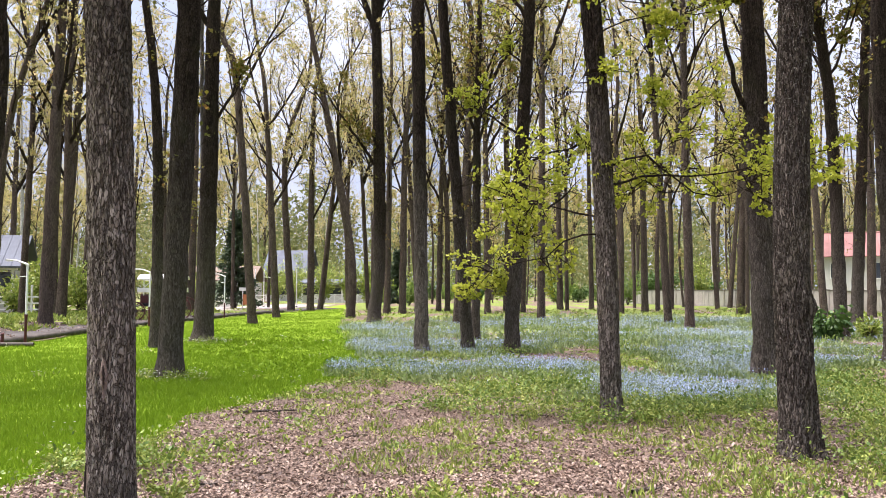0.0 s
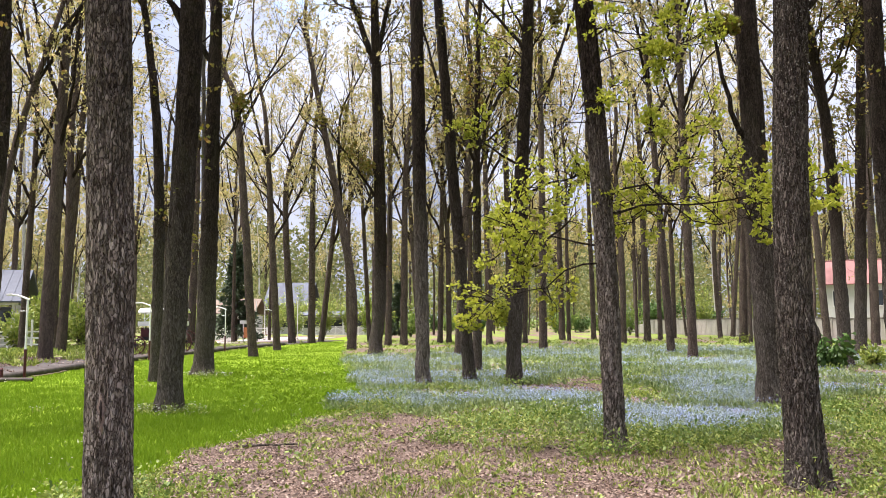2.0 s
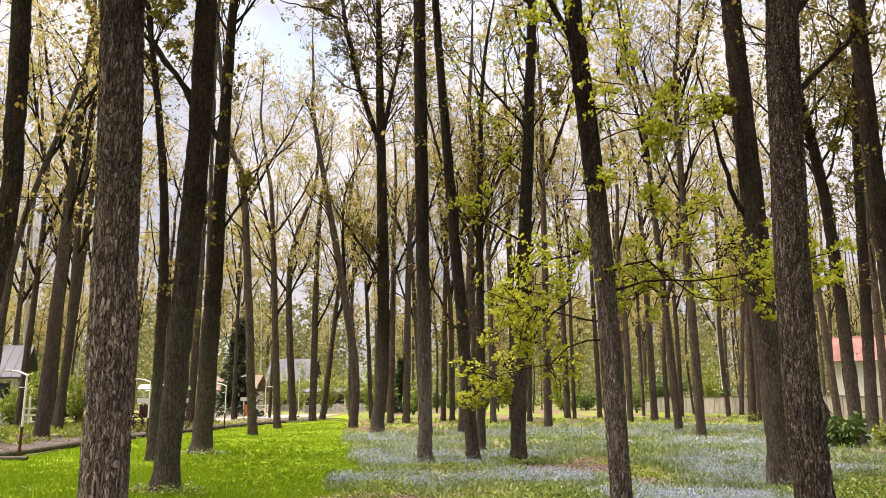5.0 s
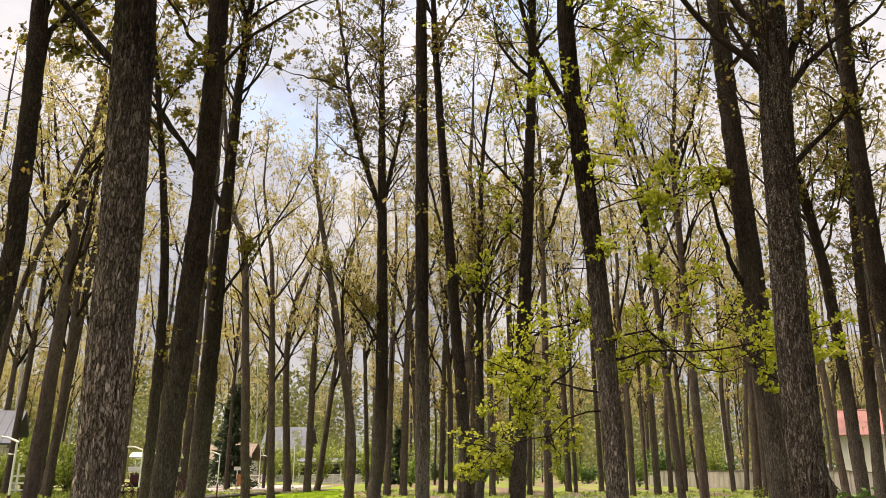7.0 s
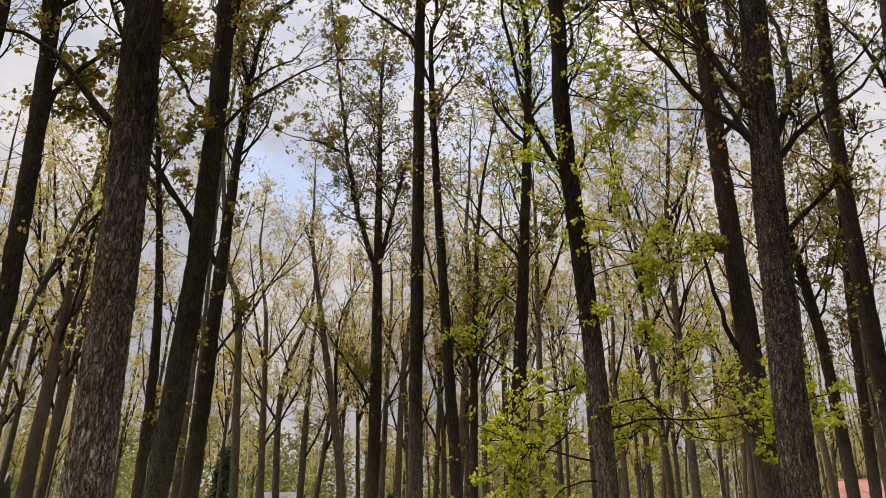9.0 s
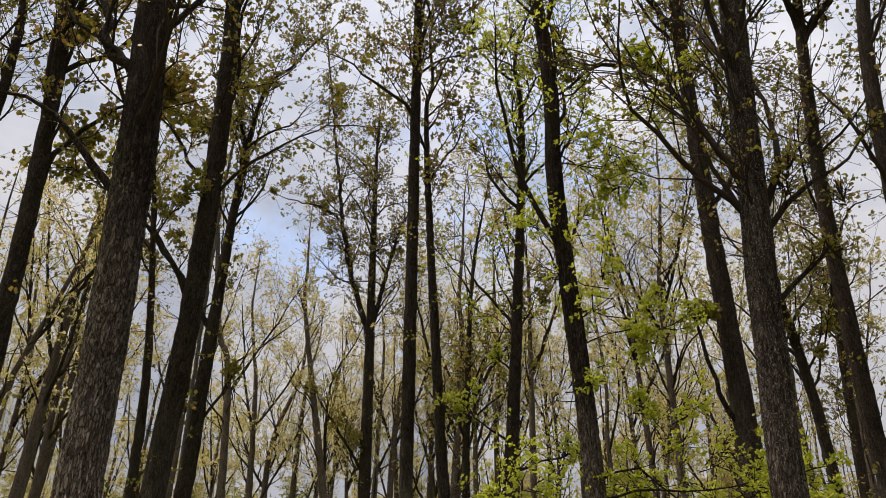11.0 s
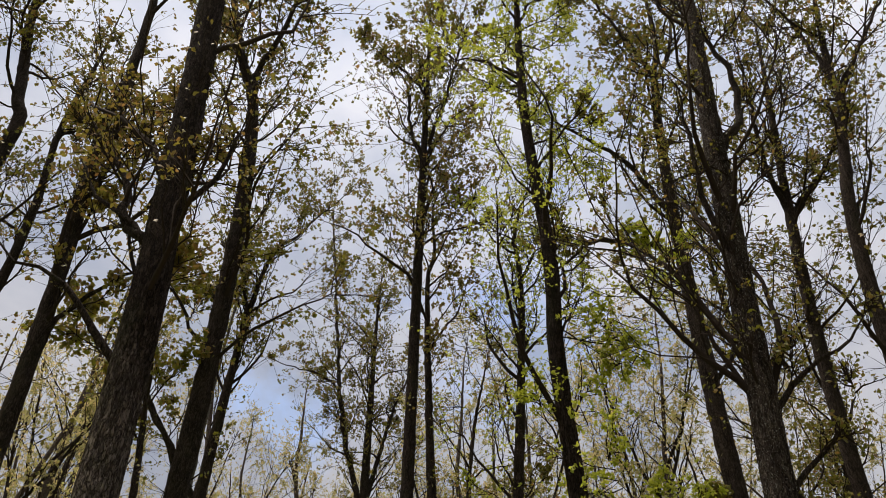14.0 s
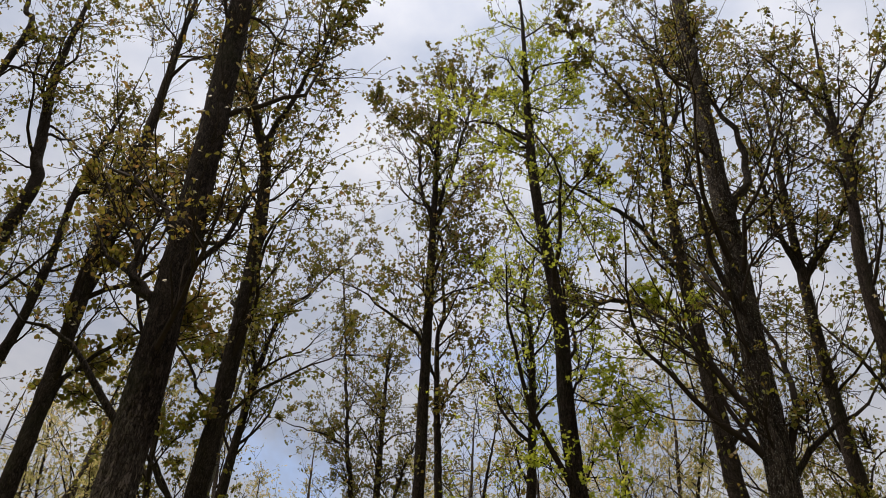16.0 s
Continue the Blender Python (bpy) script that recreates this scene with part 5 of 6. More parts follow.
def carriage(x, y, turn):
    """An old open carriage with a white hood, set out as decoration."""
    root = thing("horse_carriage", pose(x, y, 0, 0, 0, turn) @ Matrix.Scale(1.18, 4), "decorative maroon carriage with spoked wheels and a white hood", "carriage")
    for wx, r in ((-0.9, 0.42), (0.95, 0.52)):
        for wy in (-0.62, 0.62):
            wheel(root, wx, wy, r, r)
    bm = bmesh.new()
    box(bm, -0.75, 0.95, -0.5, 0.5, 0.62, 0.80, 0.05)
    part("floor_frame", bm, IRON, root)
    bm = bmesh.new()
    box(bm, -0.75, -0.66, -0.5, 0.5, 0.78, 1.18, 0.03)
    box(bm, 0.85, 0.95, -0.5, 0.5, 0.78, 1.32, 0.03)
    for s_ in (-1, 1):
        box(bm, -0.7, 0.9, s_ * 0.5 - 0.03, s_ * 0.5 + 0.03, 0.78, 1.10, 0.02)
    part("body", bm, MAROON, root, "maroon painted body")
    for s_ in (-1, 1):
        part("side_panel", box(bmesh.new(), -0.85, 1.05, s_ * 0.56 - 0.02, s_ * 0.56 + 0.02, 1.24, 1.44, 0.015), WHITE_PAINT, root, "white painted side panel")
        for k in range(4):
            xa = -0.6 + k * 0.3625
            part("brace", rod(bmesh.new(), (xa, s_ * 0.5, 1.44), (xa + 0.3625, s_ * 0.5, 1.80), 0.014, sides=6), WHITE_PAINT, root)
    part("seat", box(bm=bmesh.new(), x0=0.35, x1=0.85, y0=-0.44, y1=0.44, z0=0.80, z1=1.02, bevel=0.05), MAROON, root)
    for px_ in (-0.6, 0.85):
        for py_ in (-0.48, 0.48):
            part("hood_post", rod(bmesh.new(), (px_, py_, 1.0), (px_, py_, 1.82), 0.018, sides=8), WHITE_PAINT, root)
    arch = np.linspace(-1, 1, 13)
    rows = [np.stack([np.full(13, xx), arch * 0.62, 1.80 + 0.20 * (1 - arch ** 2) + zz], -1) for xx, zz in ((-0.85, 0.0), (-0.85, 0.04), (1.1, 0.04), (1.1, 0.0))]
    V = np.stack(rows, 0).reshape(-1, 3)
    i = np.arange(12)[:, None]
    Q = np.concatenate([np.concatenate([i + 13 * k, i + 1 + 13 * k, i + 1 + 13 * ((k + 1) % 4), i + 13 * ((k + 1) % 4)], 1) for k in range(4)])
    mesh_object("hood", V, Q, WHITE_PAINT, root, label="white canvas hood")
    for s_ in (-1, 1):
        part("shaft", rod(bmesh.new(), (-0.8, s_ * 0.3, 0.66), (-2.1, s_ * 0.22, 0.5), 0.03, 0.02), IRON, root)


carriage(-14.8, 39.0, 6)


# ---- concrete fence and red-roofed house beyond it ----
def concrete_fence():
    a, b = Vector((20.6, 91.0, 0)), Vector((34.5, 36.0, 0))
    n = 35
    root = thing("concrete_fence", Matrix.Identity(4), "pale weathered concrete panel fence with dark coping", "fence", kind="structure")
    d = (b - a) / n
    turn = math.degrees(math.atan2(d.y, d.x))
    L = d.length
    bm = bmesh.new()
    box(bm, 0.06, L - 0.06, -0.05, 0.05, -0.1, 1.50, 0.015)
    for k in range(2):
        xa = 0.14 + k * (L - 0.28) / 2
        box(bm, xa + 0.02, xa + (L - 0.28) / 2 - 0.02, -0.075, 0.075, 0.02, 1.44, 0.015)
    panel = part("panel", bm, CONCRETE, root)
    post = part("post", box(bmesh.new(), -0.07, 0.07, -0.09, 0.09, -0.1, 1.54, 0.015), CONCRETE, root)
    cap = part("coping", box(bmesh.new(), -0.02, L + 0.02, -0.10, 0.10, 1.50, 1.58, 0.015), CONCRETE_CAP, root)
    rng = np.random.default_rng(4)
    for k in range(n):
        m = pose(a.x + d.x * k, a.y + d.y * k, rng.uniform(-0.06, 0.05), 0, 0, turn)
        for src in (panel, post, cap):
            ob = src if k == 0 else new(src.name.split(".")[0], src.data)
            ob.parent = root
            ob.matrix_local = m


concrete_fence()


def gable_house(name, label, x, y, turn, w, d, eave, ridge, wall_mat, roof_mat, windows, door=None, over=0.4):
    """A house with a ridge along its width, walls with thickness, roof slabs, framed windows on its front."""
    root = thing(name, pose(x, y, 0, 0, 0, turn), label, "building")
    bm = bmesh.new()
    box(bm, -w / 2, w / 2, -d / 2, d / 2, -0.2, eave)
    part("wall", bm, wall_mat, root)
    for s_ in (-1, 1):
        bm = bmesh.new()
        vs = [bm.verts.new(p) for p in ((s_ * w / 2, -d / 2, eave), (s_ * w / 2, d / 2, eave), (s_ * w / 2, 0, ridge - 0.06), (s_ * (w / 2 - 0.2), -d / 2, eave), (s_ * (w / 2 - 0.2), d / 2, eave), (s_ * (w / 2 - 0.2), 0, ridge - 0.06))]
        bm.faces.new(vs[:3])
        bm.faces.new(vs[3:][::-1])
        for i_, j_ in ((0, 1), (1, 2), (2, 0)):
            bm.faces.new((vs[i_], vs[j_], vs[j_ + 3], vs[i_ + 3]))
        bmesh.ops.recalc_face_normals(bm, faces=bm.faces)
        part("gable", bm, wall_mat, root)
    slope = (ridge - eave) / (d / 2)
    n = max(6, int(w / 0.5))
    for s_ in (-1, 1):
        bm = bmesh.new()
        y1 = s_ * (d / 2 + over)
        z1 = eave - slope * over
        x0, x1 = -w / 2 - over, w / 2 + over
        top = [(x0, 0, ridge), (x1, 0, ridge), (x1, y1, z1), (x0, y1, z1)]
        vs = [bm.verts.new((p[0], p[1], p[2] + dz)) for dz in (0.08, 0.0) for p in top]
        for f_ in ((0, 1, 2, 3), (7, 6, 5, 4), (0, 4, 5, 1), (1, 5, 6, 2), (2, 6, 7, 3), (3, 7, 4, 0)):
            bm.faces.new([vs[i_] for i_ in f_])
        bmesh.ops.recalc_face_normals(bm, faces=bm.faces)
        slab = part("roof", bm, roof_mat, root)
        for k in range(n + 1):
            xx = x0 + (x1 - x0) * k / n
            part("seam", rod(bmesh.new(), (xx, 0, ridge + 0.09), (xx, y1, z1 + 0.09), 0.022, sides=5), roof_mat, slab)
    part("ridge_cap", rod(bmesh.new(), (-w / 2 - over, 0, ridge + 0.08), (w / 2 + over, 0, ridge + 0.08), 0.09, sides=8), roof_mat, root)
    for wx, wz, ww, wh in windows:
        bm = bmesh.new()
        for q0, q1, r0, r1 in ((-ww / 2 - 0.08, -ww / 2, -wh / 2 - 0.08, wh / 2 + 0.08), (ww / 2, ww / 2 + 0.08, -wh / 2 - 0.08, wh / 2 + 0.08), (-ww / 2, ww / 2, wh / 2, wh / 2 + 0.08), (-ww / 2, ww / 2, -wh / 2 - 0.08, -wh / 2), (-0.03, 0.03, -wh / 2, wh / 2)):
            box(bm, wx + q0, wx + q1, -d / 2 - 0.07, -d / 2 + 0.02, wz + r0, wz + r1)
        win = part("window", bm, WHITE_PAINT, root)
        part("pane", box(bmesh.new(), wx - ww / 2, wx + ww / 2, -d / 2 - 0.02, -d / 2 + 0.02, wz - wh / 2, wz + wh / 2), GLASS, win, "dark glass pane")
    if door:
        part("door", box(bmesh.new(), door - 0.5, door + 0.5, -d / 2 - 0.05, -d / 2 + 0.02, 0, 2.1, 0.02), TIMBER, root)
    return root


gable_house("red_roofed_house", "white plastered house with a red metal roof", 45.5, 72, -27, 15.5, 9, 4.9, 7.2, PLASTER, ROOF_RED,
            [(-6.6, 3.4, 0.8, 1.4), (-3.4, 3.4, 1.0, 1.4), (0.4, 3.4, 1.0, 1.4), (4.2, 3.4, 1.0, 1.4)])
gable_house("red_annexe", "low annexe with a red boarded wall", 50.0, 62, 0, 9.0, 5, 2.6, 3.6, ROOF_RED, ROOF_RED, [(-2.2, 1.5, 0.9, 0.9)])


# ---- pavilions round the yard ----
def pavilion(x, y, turn, w, d, eave, ridge, roof_mat, label):
    """An open cafe pavilion: posts, beams, a glazed front and a long roof."""
    root = thing("cafe_pavilion", pose(x, y, 0, 0, 0, turn), label, "building")
    n = max(3, int(w / 2.4))
    for k in range(n + 1):
        xx = -w / 2 + w * k / n
        part("post", box(bmesh.new(), xx - 0.08, xx + 0.08, -d / 2 - 0.08, -d / 2 + 0.08, 0, eave), WHITE_PAINT, root)
        if k < n:
            x1 = xx + w / n
            part("pane", box(bmesh.new(), xx + 0.1, x1 - 0.1, -d / 2 + 0.4, -d / 2 + 0.44, 0.9, eave - 0.4), GLASS, root, "dark glass front")
            part("parapet", box(bmesh.new(), xx + 0.08, x1 - 0.08, -d / 2 + 0.34, -d / 2 + 0.5, 0, 0.9), PLASTER, root)
    part("beam", box(bmesh.new(), -w / 2 - 0.3, w / 2 + 0.3, -d / 2 - 0.12, -d / 2 + 0.12, eave, eave + 0.28, 0.02), WHITE_PAINT, root)
    part("back_wall", box(bmesh.new(), -w / 2, w / 2, d / 2 - 0.2, d / 2, 0, eave), PLASTER, root)
    for s_ in (-1, 1):
        part("side_wall", box(bmesh.new(), s_ * w / 2 - 0.1, s_ * w / 2 + 0.1, -d / 2 + 0.3, d / 2, 0, eave), PLASTER, root)
    for s_ in (-1, 1):
        bm = bmesh.new()
        y1, z1 = s_ * (d / 2 + 0.6), eave + 0.15
        vs = [bm.verts.new(p) for p in ((-w / 2 - 0.6, 0, ridge), (w / 2 + 0.6, 0, ridge), (w / 2 + 0.6, y1, z1), (-w / 2 - 0.6, y1, z1))]
        vs += [bm.verts.new(v_.co + Vector((0, 0, 0.12))) for v_ in vs]
        for f_ in ((3, 2, 1, 0), (4, 5, 6, 7), (0, 1, 5, 4), (1, 2, 6, 5), (2, 3, 7, 6), (3, 0, 4, 7)):
            bm.faces.new([vs[i_] for i_ in f_])
        bmesh.ops.recalc_face_normals(bm, faces=bm.faces)
        slab = part("roof", bm, roof_mat, root)
        for k in range(int(w / 0.6) + 2):
            xx = -w / 2 - 0.6 + (w + 1.2) * k / (int(w / 0.6) + 1)
            part("seam", rod(bmesh.new(), (xx, 0, ridge + 0.13), (xx, y1, z1 + 0.13), 0.03, sides=5), roof_mat, slab)
    return root


pavilion(-11.2, 112, 0, 5.5, 6, 3.2, 6.0, ROOF_GREEN, "small pavilion with a grey-green roof")
pavilion(-22.0, 108, 0, 5.5, 8, 3.6, 7.2, ROOF_PALE, "long pavilion with a pale metal roof and white posts")
pavilion(-12.5, 94, 0, 10, 4, 2.2, 2.8, ROOF_PALE, "low white veranda with glazed bays")
pavilion(-38.0, 54, 20, 13, 7, 3.0, 5.6, ROOF_PALE, "cottage with a pale blue-grey roof and white veranda")
pavilion(-23.5, 79, 0, 7, 5, 2.3, 4.0, ROOF_BROWN, "brown-roofed kiosk with dark bays")


def lattice_fence(x0, x1, y, h):
    root = thing("lattice_fence", Matrix.Translation((x0, y, 0)), "low white wooden fence with crossed slats", "fence")
    n = int((x1 - x0) / 1.3)
    L = (x1 - x0) / n
    part("rail", box(bmesh.new(), 0, x1 - x0, -0.03, 0.03, h - 0.08, h), WHITE_PAINT, root)
    part("rail", box(bmesh.new(), 0, x1 - x0, -0.03, 0.03, 0.10, 0.18), WHITE_PAINT, root)
    for k in range(n + 1):
        part("post", box(bmesh.new(), k * L - 0.045, k * L + 0.045, -0.045, 0.045, -0.05, h + 0.06), WHITE_PAINT, root)
        if k < n:
            part("slat", rod(bmesh.new(), (k * L + 0.06, 0.02, 0.16), ((k + 1) * L - 0.06, 0.02, h - 0.08), 0.028, sides=6), WHITE_PAINT, root)
            part("slat", rod(bmesh.new(), (k * L + 0.06, -0.02, h - 0.08), ((k + 1) * L - 0.06, -0.02, 0.16), 0.028, sides=6), WHITE_PAINT, root)


lattice_fence(-15.5, -7.5, 88, 1.05)
lattice_fence(-25.0, -17.5, 74, 1.05)


def veranda_rail(x0, x1, y):
    root = thing("veranda_railing", Matrix.Translation((x0, y, 0)), "white timber railing in front of the cottage", "railing")
    for zz in (0.35, 0.75, 1.15):
        part("rail", box(bmesh.new(), 0, x1 - x0, -0.03, 0.03, zz - 0.045, zz + 0.045), WHITE_PAINT, root)
    n = int((x1 - x0) / 1.5)
    for k in range(n + 1):
        xx = (x1 - x0) * k / n
        part("post", box(bmesh.new(), xx - 0.05, xx + 0.05, -0.05, 0.05, -0.05, 1.9), WHITE_PAINT, root)


veranda_rail(-33.5, -24.5, 47)


def flag_pole(x, y, h):
    root = thing("flag_pole", Matrix.Translation((x, y, 0)), "thin white pole beside the yard", "pole", "white poles by the yard")
    part("pole", rod(bmesh.new(), (0, 0, -0.05), (0, 0, h), 0.05, 0.035, 10), WHITE_PAINT, root)
    part("foot", rod(bmesh.new(), (0, 0, 0), (0, 0, 0.12), 0.11, 0.09, 10), IRON, root)
    part("finial", rod(bmesh.new(), (0, 0, h), (0, 0, h + 0.1), 0.05, 0.01, 10), WHITE_PAINT, root)


for fx, fy, fh in ((-17.2, 68, 3.4), (-16.4, 68, 3.3), (-14.2, 68, 3.1), (-13.4, 68, 3.4)):
    flag_pole(fx, fy, fh)


def notice_board(x, y):
    root = thing("notice_board", Matrix.Translation((x, y, 0)), "orange boarded stand with a white top panel", "sign")
    for s_ in (-0.32, 0.32):
        part("post", box(bmesh.new(), s_ - 0.04, s_ + 0.04, -0.04, 0.04, -0.05, 1.75), WHITE_PAINT, root)
    part("board", box(bmesh.new(), -0.3, 0.3, -0.05, 0.05, 0.35, 1.2, 0.01), ORANGE, root)
    part("header_panel", box(bmesh.new(), -0.6, 0.6, -0.05, 0.05, 1.5, 1.78, 0.01), WHITE_PAINT, root)


notice_board(-16.4, 62)


def planter(x, y):
    root = thing("planter", Matrix.Translation((x, y, 0)), "low white planter tub in the paved yard", "planter")
    part("tub", box(bmesh.new(), -0.6, 0.6, -0.3, 0.3, 0.0, 0.55, 0.05), WHITE_PAINT, root)
    part("rim", box(bmesh.new(), -0.66, 0.66, -0.36, 0.36, 0.55, 0.63, 0.02), WHITE_PAINT, root)


planter(-19.2, 66)
planter(-21.4, 70)


# ---- shrubs, the spruce and plants on the floor ----
def shrub(x, y, w, h, label, material, n, leaf, seed, flat=0.0):
    rng = np.random.default_rng(seed)
    root = thing("shrub", Matrix.Translation((x, y, 0)), label, "shrub")
    low = h < 0.4
    m = 10 if low else 26
    az = rng.uniform(0, 6.28, m)
    ends = np.stack([np.cos(az) * w * rng.uniform(0.2, 1, m), np.sin(az) * w * rng.uniform(0.2, 1, m), h * rng.uniform(0.5, 1.05, m)], -1)
    t = np.linspace(0, 1, 5)[None, :, None]
    st = ends[:, None] * np.concatenate([t ** 1.3, t ** 1.3, t], 2)
    st[:, 0] = ends * 0.05 * np.array([1, 1, 0])
    v, q = tubes(st, np.repeat((0.003 if low else 1) * np.linspace(1 if low else 0.014, 0.004, 5)[None], m, 0), 5)
    tagged(mesh_object("stem", v, q, WEED if low else BARK, root), kind="stuff")
    i = rng.integers(0, m, n)
    s = rng.uniform(0.25, 1.0, n)
    k = np.minimum((s * 4).astype(int), 3)
    f = (s * 4 - k)[:, None]
    p = st[i, k] * (1 - f) + st[i, k + 1] * f + rng.normal(0, 0.10 * w, (n, 3))
    p[:, 2] = np.maximum(p[:, 2], 0.03)
    al = unit(p * np.array([1, 1, 0.3]) + np.array([0, 0, -flat]))
    v, q = lobed_leaves(p, al, np.full(n, leaf), rng)
    tagged(mesh_object("foliage", v, q, material, root, smooth=False), kind="stuff")


shrub(11.5, 22.3, 0.55, 1.15, "broad-leaved dark green shrub by a tree foot", WEED_DARK, 420, 0.24, 1, 0.5)
shrub(13.3, 23.2, 0.5, 0.75, "low green bush with narrow leaves", WEED, 500, 0.13, 2)
shrub(27.0, 93.0, 3.0, 4.0, "dense dark green bush behind the fence", WEED_DARK, 2600, 0.38, 3)
shrub(30.5, 88.0, 2.2, 3.0, "dense dark green bush behind the fence", WEED_DARK, 1800, 0.38, 4)
shrub(-7.6, 76.0, 1.6, 4.5, "bright green young bush at the lawn's end", WEED, 1600, 0.30, 5)
shrub(-28.0, 52.0, 1.5, 3.6, "bright green young bush beside the cottage", WEED, 1400, 0.28, 6)
shrub(-25.5, 50.0, 1.2, 3.0, "bright green young bush beside the cottage", WEED, 1200, 0.26, 7)
shrub(19.6, 48.6, 0.6, 0.6, "low weeds round a tree foot", WEED, 300, 0.14, 8)
for k, (sx, sy, sw, sh) in enumerate(((-23.0, 70.0, 1.2, 3.2), (-13.5, 84.0, 1.6, 4.2), (-10.2, 80.0, 1.3, 3.6), (-6.0, 71.0, 1.2, 2.6), (-3.0, 90.0, 2.0, 5.0), (2.5, 92.0, 2.2, 5.0), (8.0, 95.0, 2.4, 5.0), (14.0, 94.0, 2.2, 4.5))):
    shrub(sx, sy, sw, sh, 'loose young bush with bright spring leaves', WEED, 1100, 0.26, 60 + k)
for k, (sx, sy, sw, sh) in enumerate(((-33.0, 50.0, 1.3, 2.6), (-30.0, 55.0, 1.6, 3.6), (-27.0, 47.0, 1.2, 2.4), (-22.0, 60.0, 1.5, 4.0), (-25.0, 66.0, 1.8, 4.6), (-18.8, 84.0, 1.7, 4.2), (-16.0, 80.0, 1.5, 3.4), (-20.8, 92.0, 1.8, 5.2), (-22.6, 96.0, 1.6, 6.4), (-19.0, 100.0, 1.6, 6.5), (-13.0, 103.0, 1.6, 6.0), (-15.2, 98.0, 1.8, 5.5), (-9.0, 100.0, 2.0, 5.2), (-23.5, 48.0, 1.3, 3.2), (-20.5, 55.0, 1.4, 3.4), (26.0, 74.0, 1.6, 4.8))):
    shrub(sx, sy, sw, sh, "loose bush of young woodland leaves", WEED, 1200, 0.22, 90 + k)
for k, (sx, sy, sr) in enumerate(((-4.75, 13.2, 0.38), (-5.3, 13.4, 0.3), (-0.35, 17.5, 0.5), (0.1, 17.2, 0.4), (1.4, 18.3, 0.5), (3.75, 6.9, 0.35), (4.0, 6.5, 0.3), (-7.1, 22.4, 0.5), (2.4, 9.0, 0.3), (-2.0, 5.6, 0.2), (1.2, 9.5, 0.45), (1.7, 9.1, 0.4), (2.7, 9.5, 0.5), (3.2, 9.2, 0.45), (-0.3, 15.6, 0.6), (0.9, 11.0, 0.5), (3.6, 8.3, 0.4), (4.6, 8.0, 0.5), (-3.3, 6.6, 0.3), (-2.9, 7.3, 0.3), (-1.3, 5.0, 0.15), (0.0, 5.4, 0.14), (4.2, 5.9, 0.3), (5.2, 7.4, 0.4))):
    shrub(sx, sy, sr, 0.2, "tuft of green weeds at a tree foot", WEED, 260, 0.042, 20 + k)


for k in range(16):
    sx = -7.5 + 2.05 * k
    shrub(sx, 92 + 13 * math.sin(k * 2.3) + 6 * math.sin(k * 5.1), 1.7 + 0.5 * math.sin(k * 1.7), 2.6 + 1.0 * math.sin(k * 3.1), "loose dark green bush under the far trees", WEED_MID if k % 3 else WEED_DARK, 700, 0.30, 140 + k)


def spruce(x, y, h, seed):
    rng = np.random.default_rng(seed)
    root = thing("spruce_tree", Matrix.Translation((x, y, 0)), "dark green spruce with drooping boughs", "tree")
    line = np.stack([np.zeros(12), np.zeros(12), np.linspace(-0.1, h, 12)], -1)
    v, q = tubes(line[None], np.linspace(h * 0.014, 0.01, 12)[None], 8)
    mesh_object("trunk", v, q, BARK_FAR, root)
    n = 150
    z = rng.uniform(0.08, 0.98, n) * h
    L = (1 - z / h) * h * 0.24 * rng.uniform(0.75, 1.1, n) + 0.15
    az = rng.uniform(0, 6.28, n)
    t = np.linspace(0, 1, 5)[None, :]
    bx = np.cos(az)[:, None] * L[:, None] * t
    by = np.sin(az)[:, None] * L[:, None] * t
    bz = z[:, None] - L[:, None] * (0.30 * t - 0.12 * t ** 2)
    br = np.stack([bx, by, bz], -1)
    v, q = tubes(br, np.repeat(np.linspace(0.025, 0.006, 5)[None], n, 0), 3)
    tagged(mesh_object("boughs", v, q, BARK_FAR, root), kind="stuff")
    m = 40
    s = rng.uniform(0.1, 1.0, (n, m))
    p = np.stack([np.cos(az)[:, None] * L[:, None] * s, np.sin(az)[:, None] * L[:, None] * s, z[:, None] - L[:, None] * (0.30 * s - 0.12 * s ** 2)], -1).reshape(-1, 3)
    al = np.stack([np.repeat(np.cos(az), m), np.repeat(np.sin(az), m), np.full(n * m, -0.5)], -1) + rng.normal(0, 0.5, (n * m, 3))
    v, q = leaf_quads(p, al, np.full(n * m, 0.42), rng, 0.35)
    tagged(mesh_object("needles", v, q, LEAF_SPRUCE, root, smooth=False), kind="stuff")


spruce(-17.6, 63.0, 8.5, 1)
spruce(-5.0, 82.0, 6.0, 2)


# ---- fallen sticks ----
def stick(x, y, turn, length, r, seed):
    rng = np.random.default_rng(seed)
    line = np.stack([np.linspace(-length / 2, length / 2, 8), rng.normal(0, 0.02, 8), np.full(8, r * 0.9) + rng.uniform(0, 0.015, 8)], -1)
    v, q = tubes(line[None], np.linspace(r, r * 0.5, 8)[None], 7)
    ob = mesh_object("fallen_stick", v, q, BARK)
    ob.matrix_world = pose(x, y, ground_z(np.array(x), np.array(y)) + 0.004, 0, 0, turn)
    tagged(ob, "dead brown stick lying on the leaf litter", "stick", "fallen sticks")


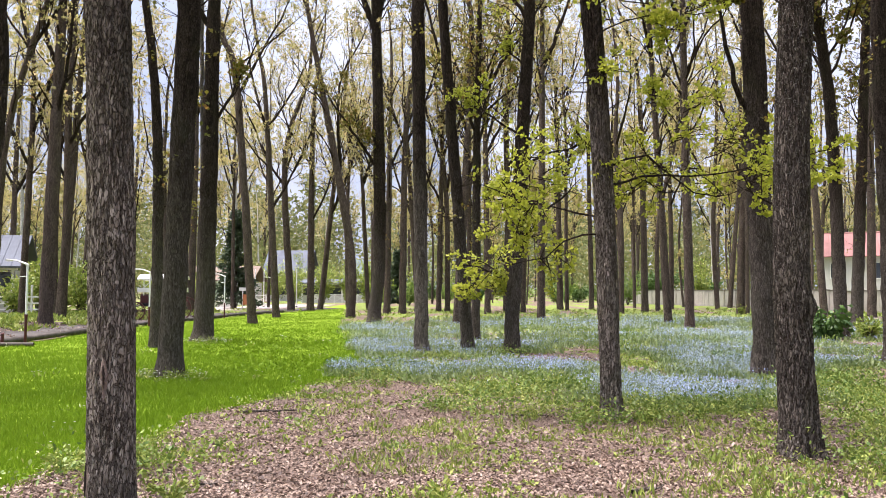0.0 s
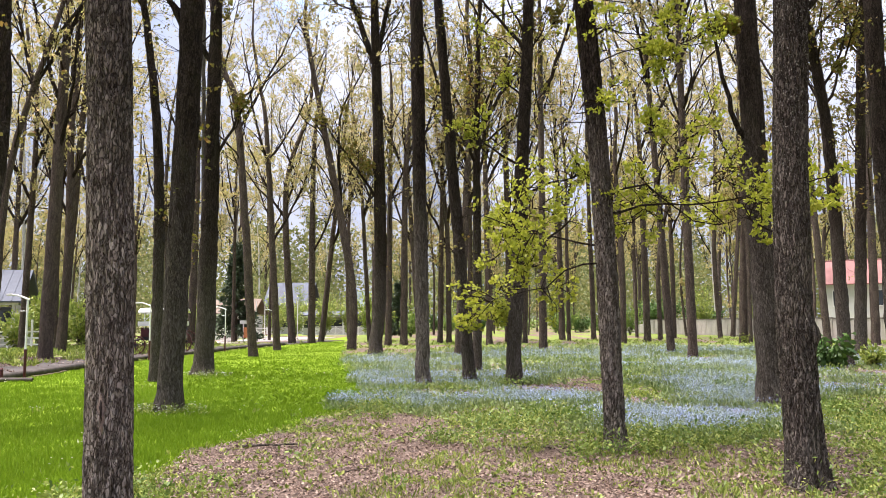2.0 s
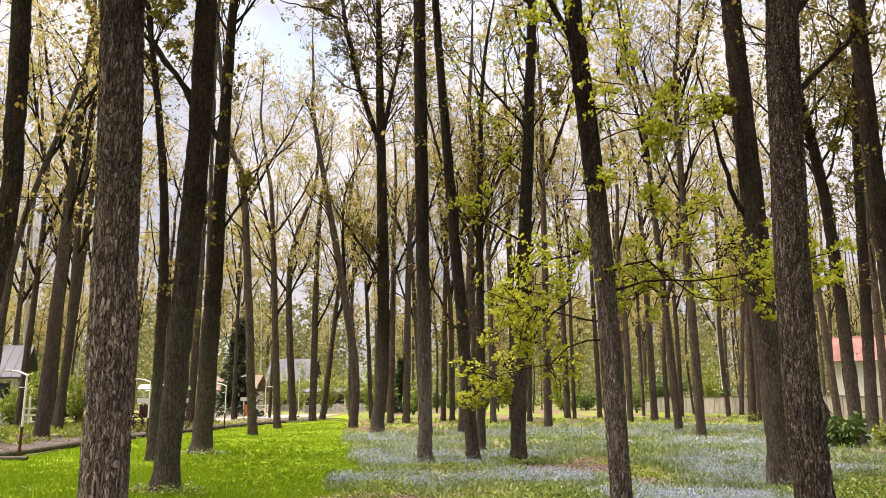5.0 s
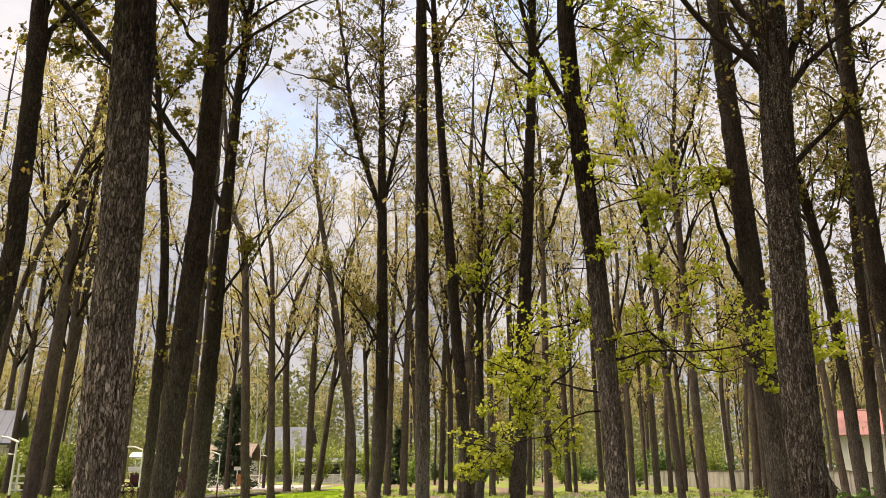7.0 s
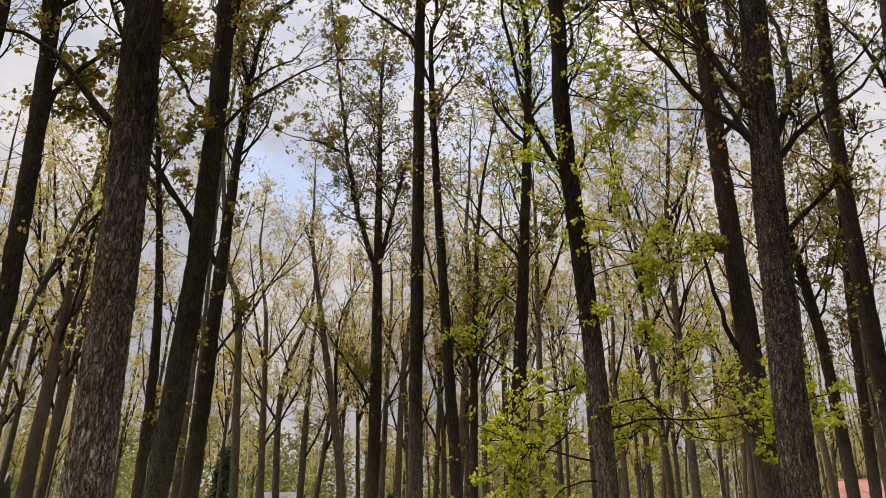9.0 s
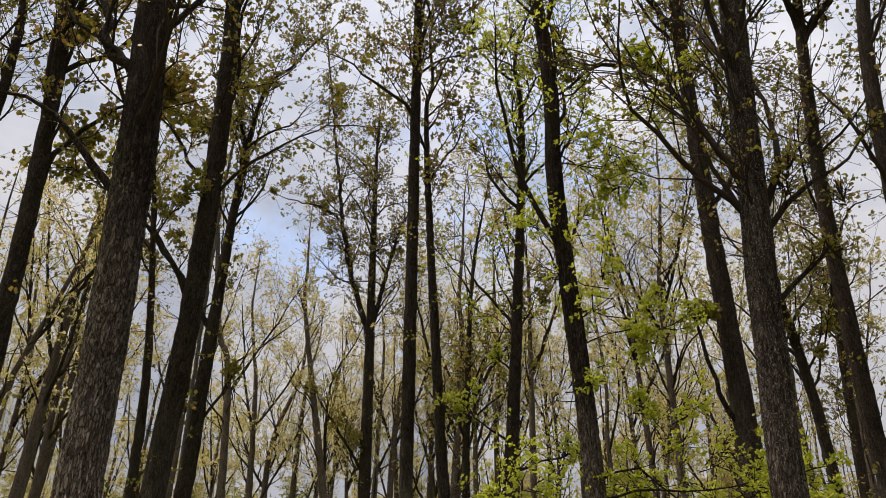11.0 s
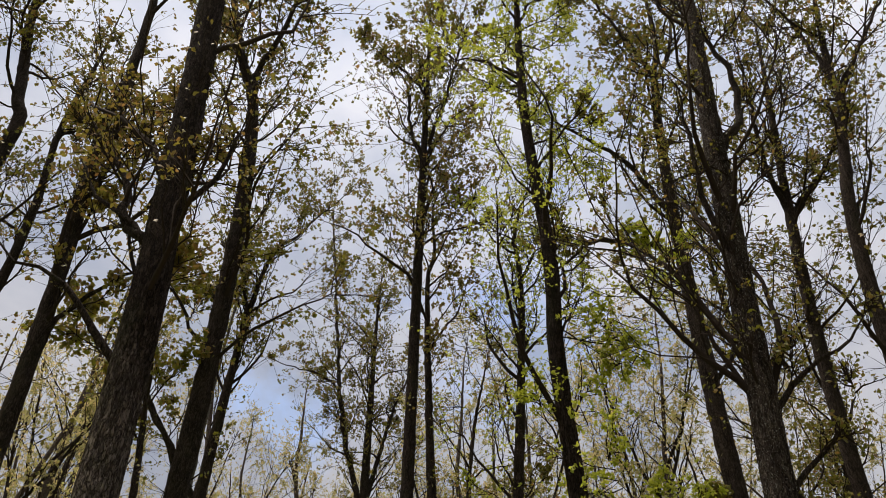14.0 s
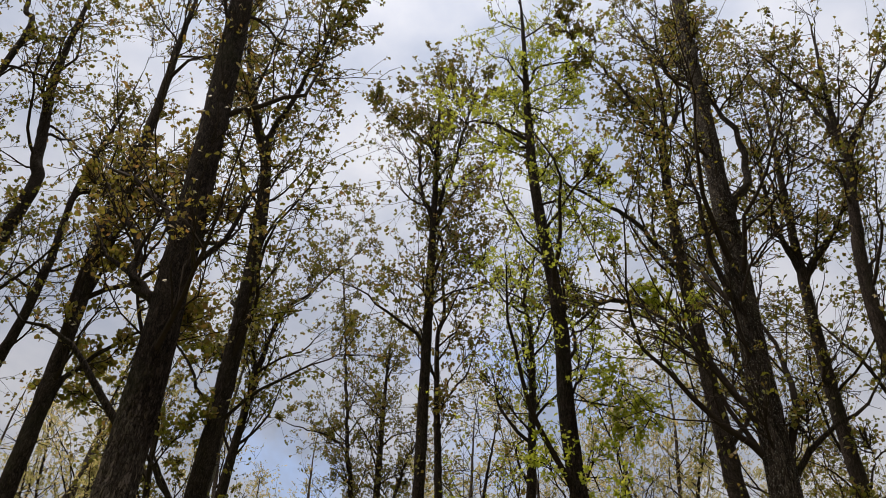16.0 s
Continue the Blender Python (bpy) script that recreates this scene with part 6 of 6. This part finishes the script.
for k, (sx, sy, st_, sl, sr) in enumerate(((1.62, 5.95, 28, 0.36, 0.022), (-2.2, 9.6, 12, 0.7, 0.018), (4.6, 10.9, 8, 1.3, 0.02), (0.6, 7.4, -30, 0.4, 0.01), (-1.0, 8.1, 50, 0.45, 0.009), (2.6, 6.9, 75, 0.35, 0.009), (-1.9, 6.2, 20, 0.3, 0.01), (1.1, 9.5, -10, 0.5, 0.012))):
    stick(sx, sy, st_, sl, sr, 40 + k)


# ---- bare wood on the foremost oak ----
def scar(trunk_r, z, high, wide, turn):
    """A healed wound: a shallow oval of bare wood set on the trunk."""
    n, m = 15, 9
    V, Q = [], []
    for i in range(n):
        f = i / (n - 1) * 2 - 1
        for j in range(m):
            g_ = j / (m - 1) * 2 - 1
            w = wide * math.sqrt(max(0.0, 1 - f * f)) * (1 + 0.45 * noise.noise((f * 4, z * 5, 1.5))) + 0.002
            a = -math.pi / 2 + turn + g_ * w / trunk_r
            r = trunk_r + 0.014 * (1 - g_ * g_) * (1 - f * f) - 0.004 + 0.012 * noise.noise((g_ * 3, f * 6, z * 9))
            V.append((math.cos(a) * r - 0.033 * (z + f * high), math.sin(a) * r, z + f * high))
    for i in range(n - 1):
        for j in range(m - 1):
            Q.append((i * m + j, i * m + j + 1, (i + 1) * m + j + 1, (i + 1) * m + j))
    return np.array(V), np.array(Q)


BARE_WOOD = plain_material("bare_wood", (0.25, 0.19, 0.16), 0.85, 0.6, 14.0, bump=1.0, spec=0.15)
ROT = plain_material("dark_slit", (0.03, 0.02, 0.016), 0.9, 0.3, 9.0)
foremost = next(o for o in bpy.data.objects if o.get("label", "").startswith("tall old oak"))
for z_, high_, wide_, turn_, r_ in ((0.95, 0.16, 0.026, 0.12, 0.163), (0.16, 0.34, 0.04, -0.85, 0.170)):
    v_, q_ = scar(r_, z_, high_, wide_, turn_)
    wound = mesh_object("scar", v_, q_, BARE_WOOD, foremost, label="pale bare wood of an old wound")
    v_, q_ = scar(r_ + 0.012, z_ + 0.03, high_ * 0.5, 0.007, turn_)
    mesh_object("crack", v_, q_, ROT, wound, label="dark open crack")
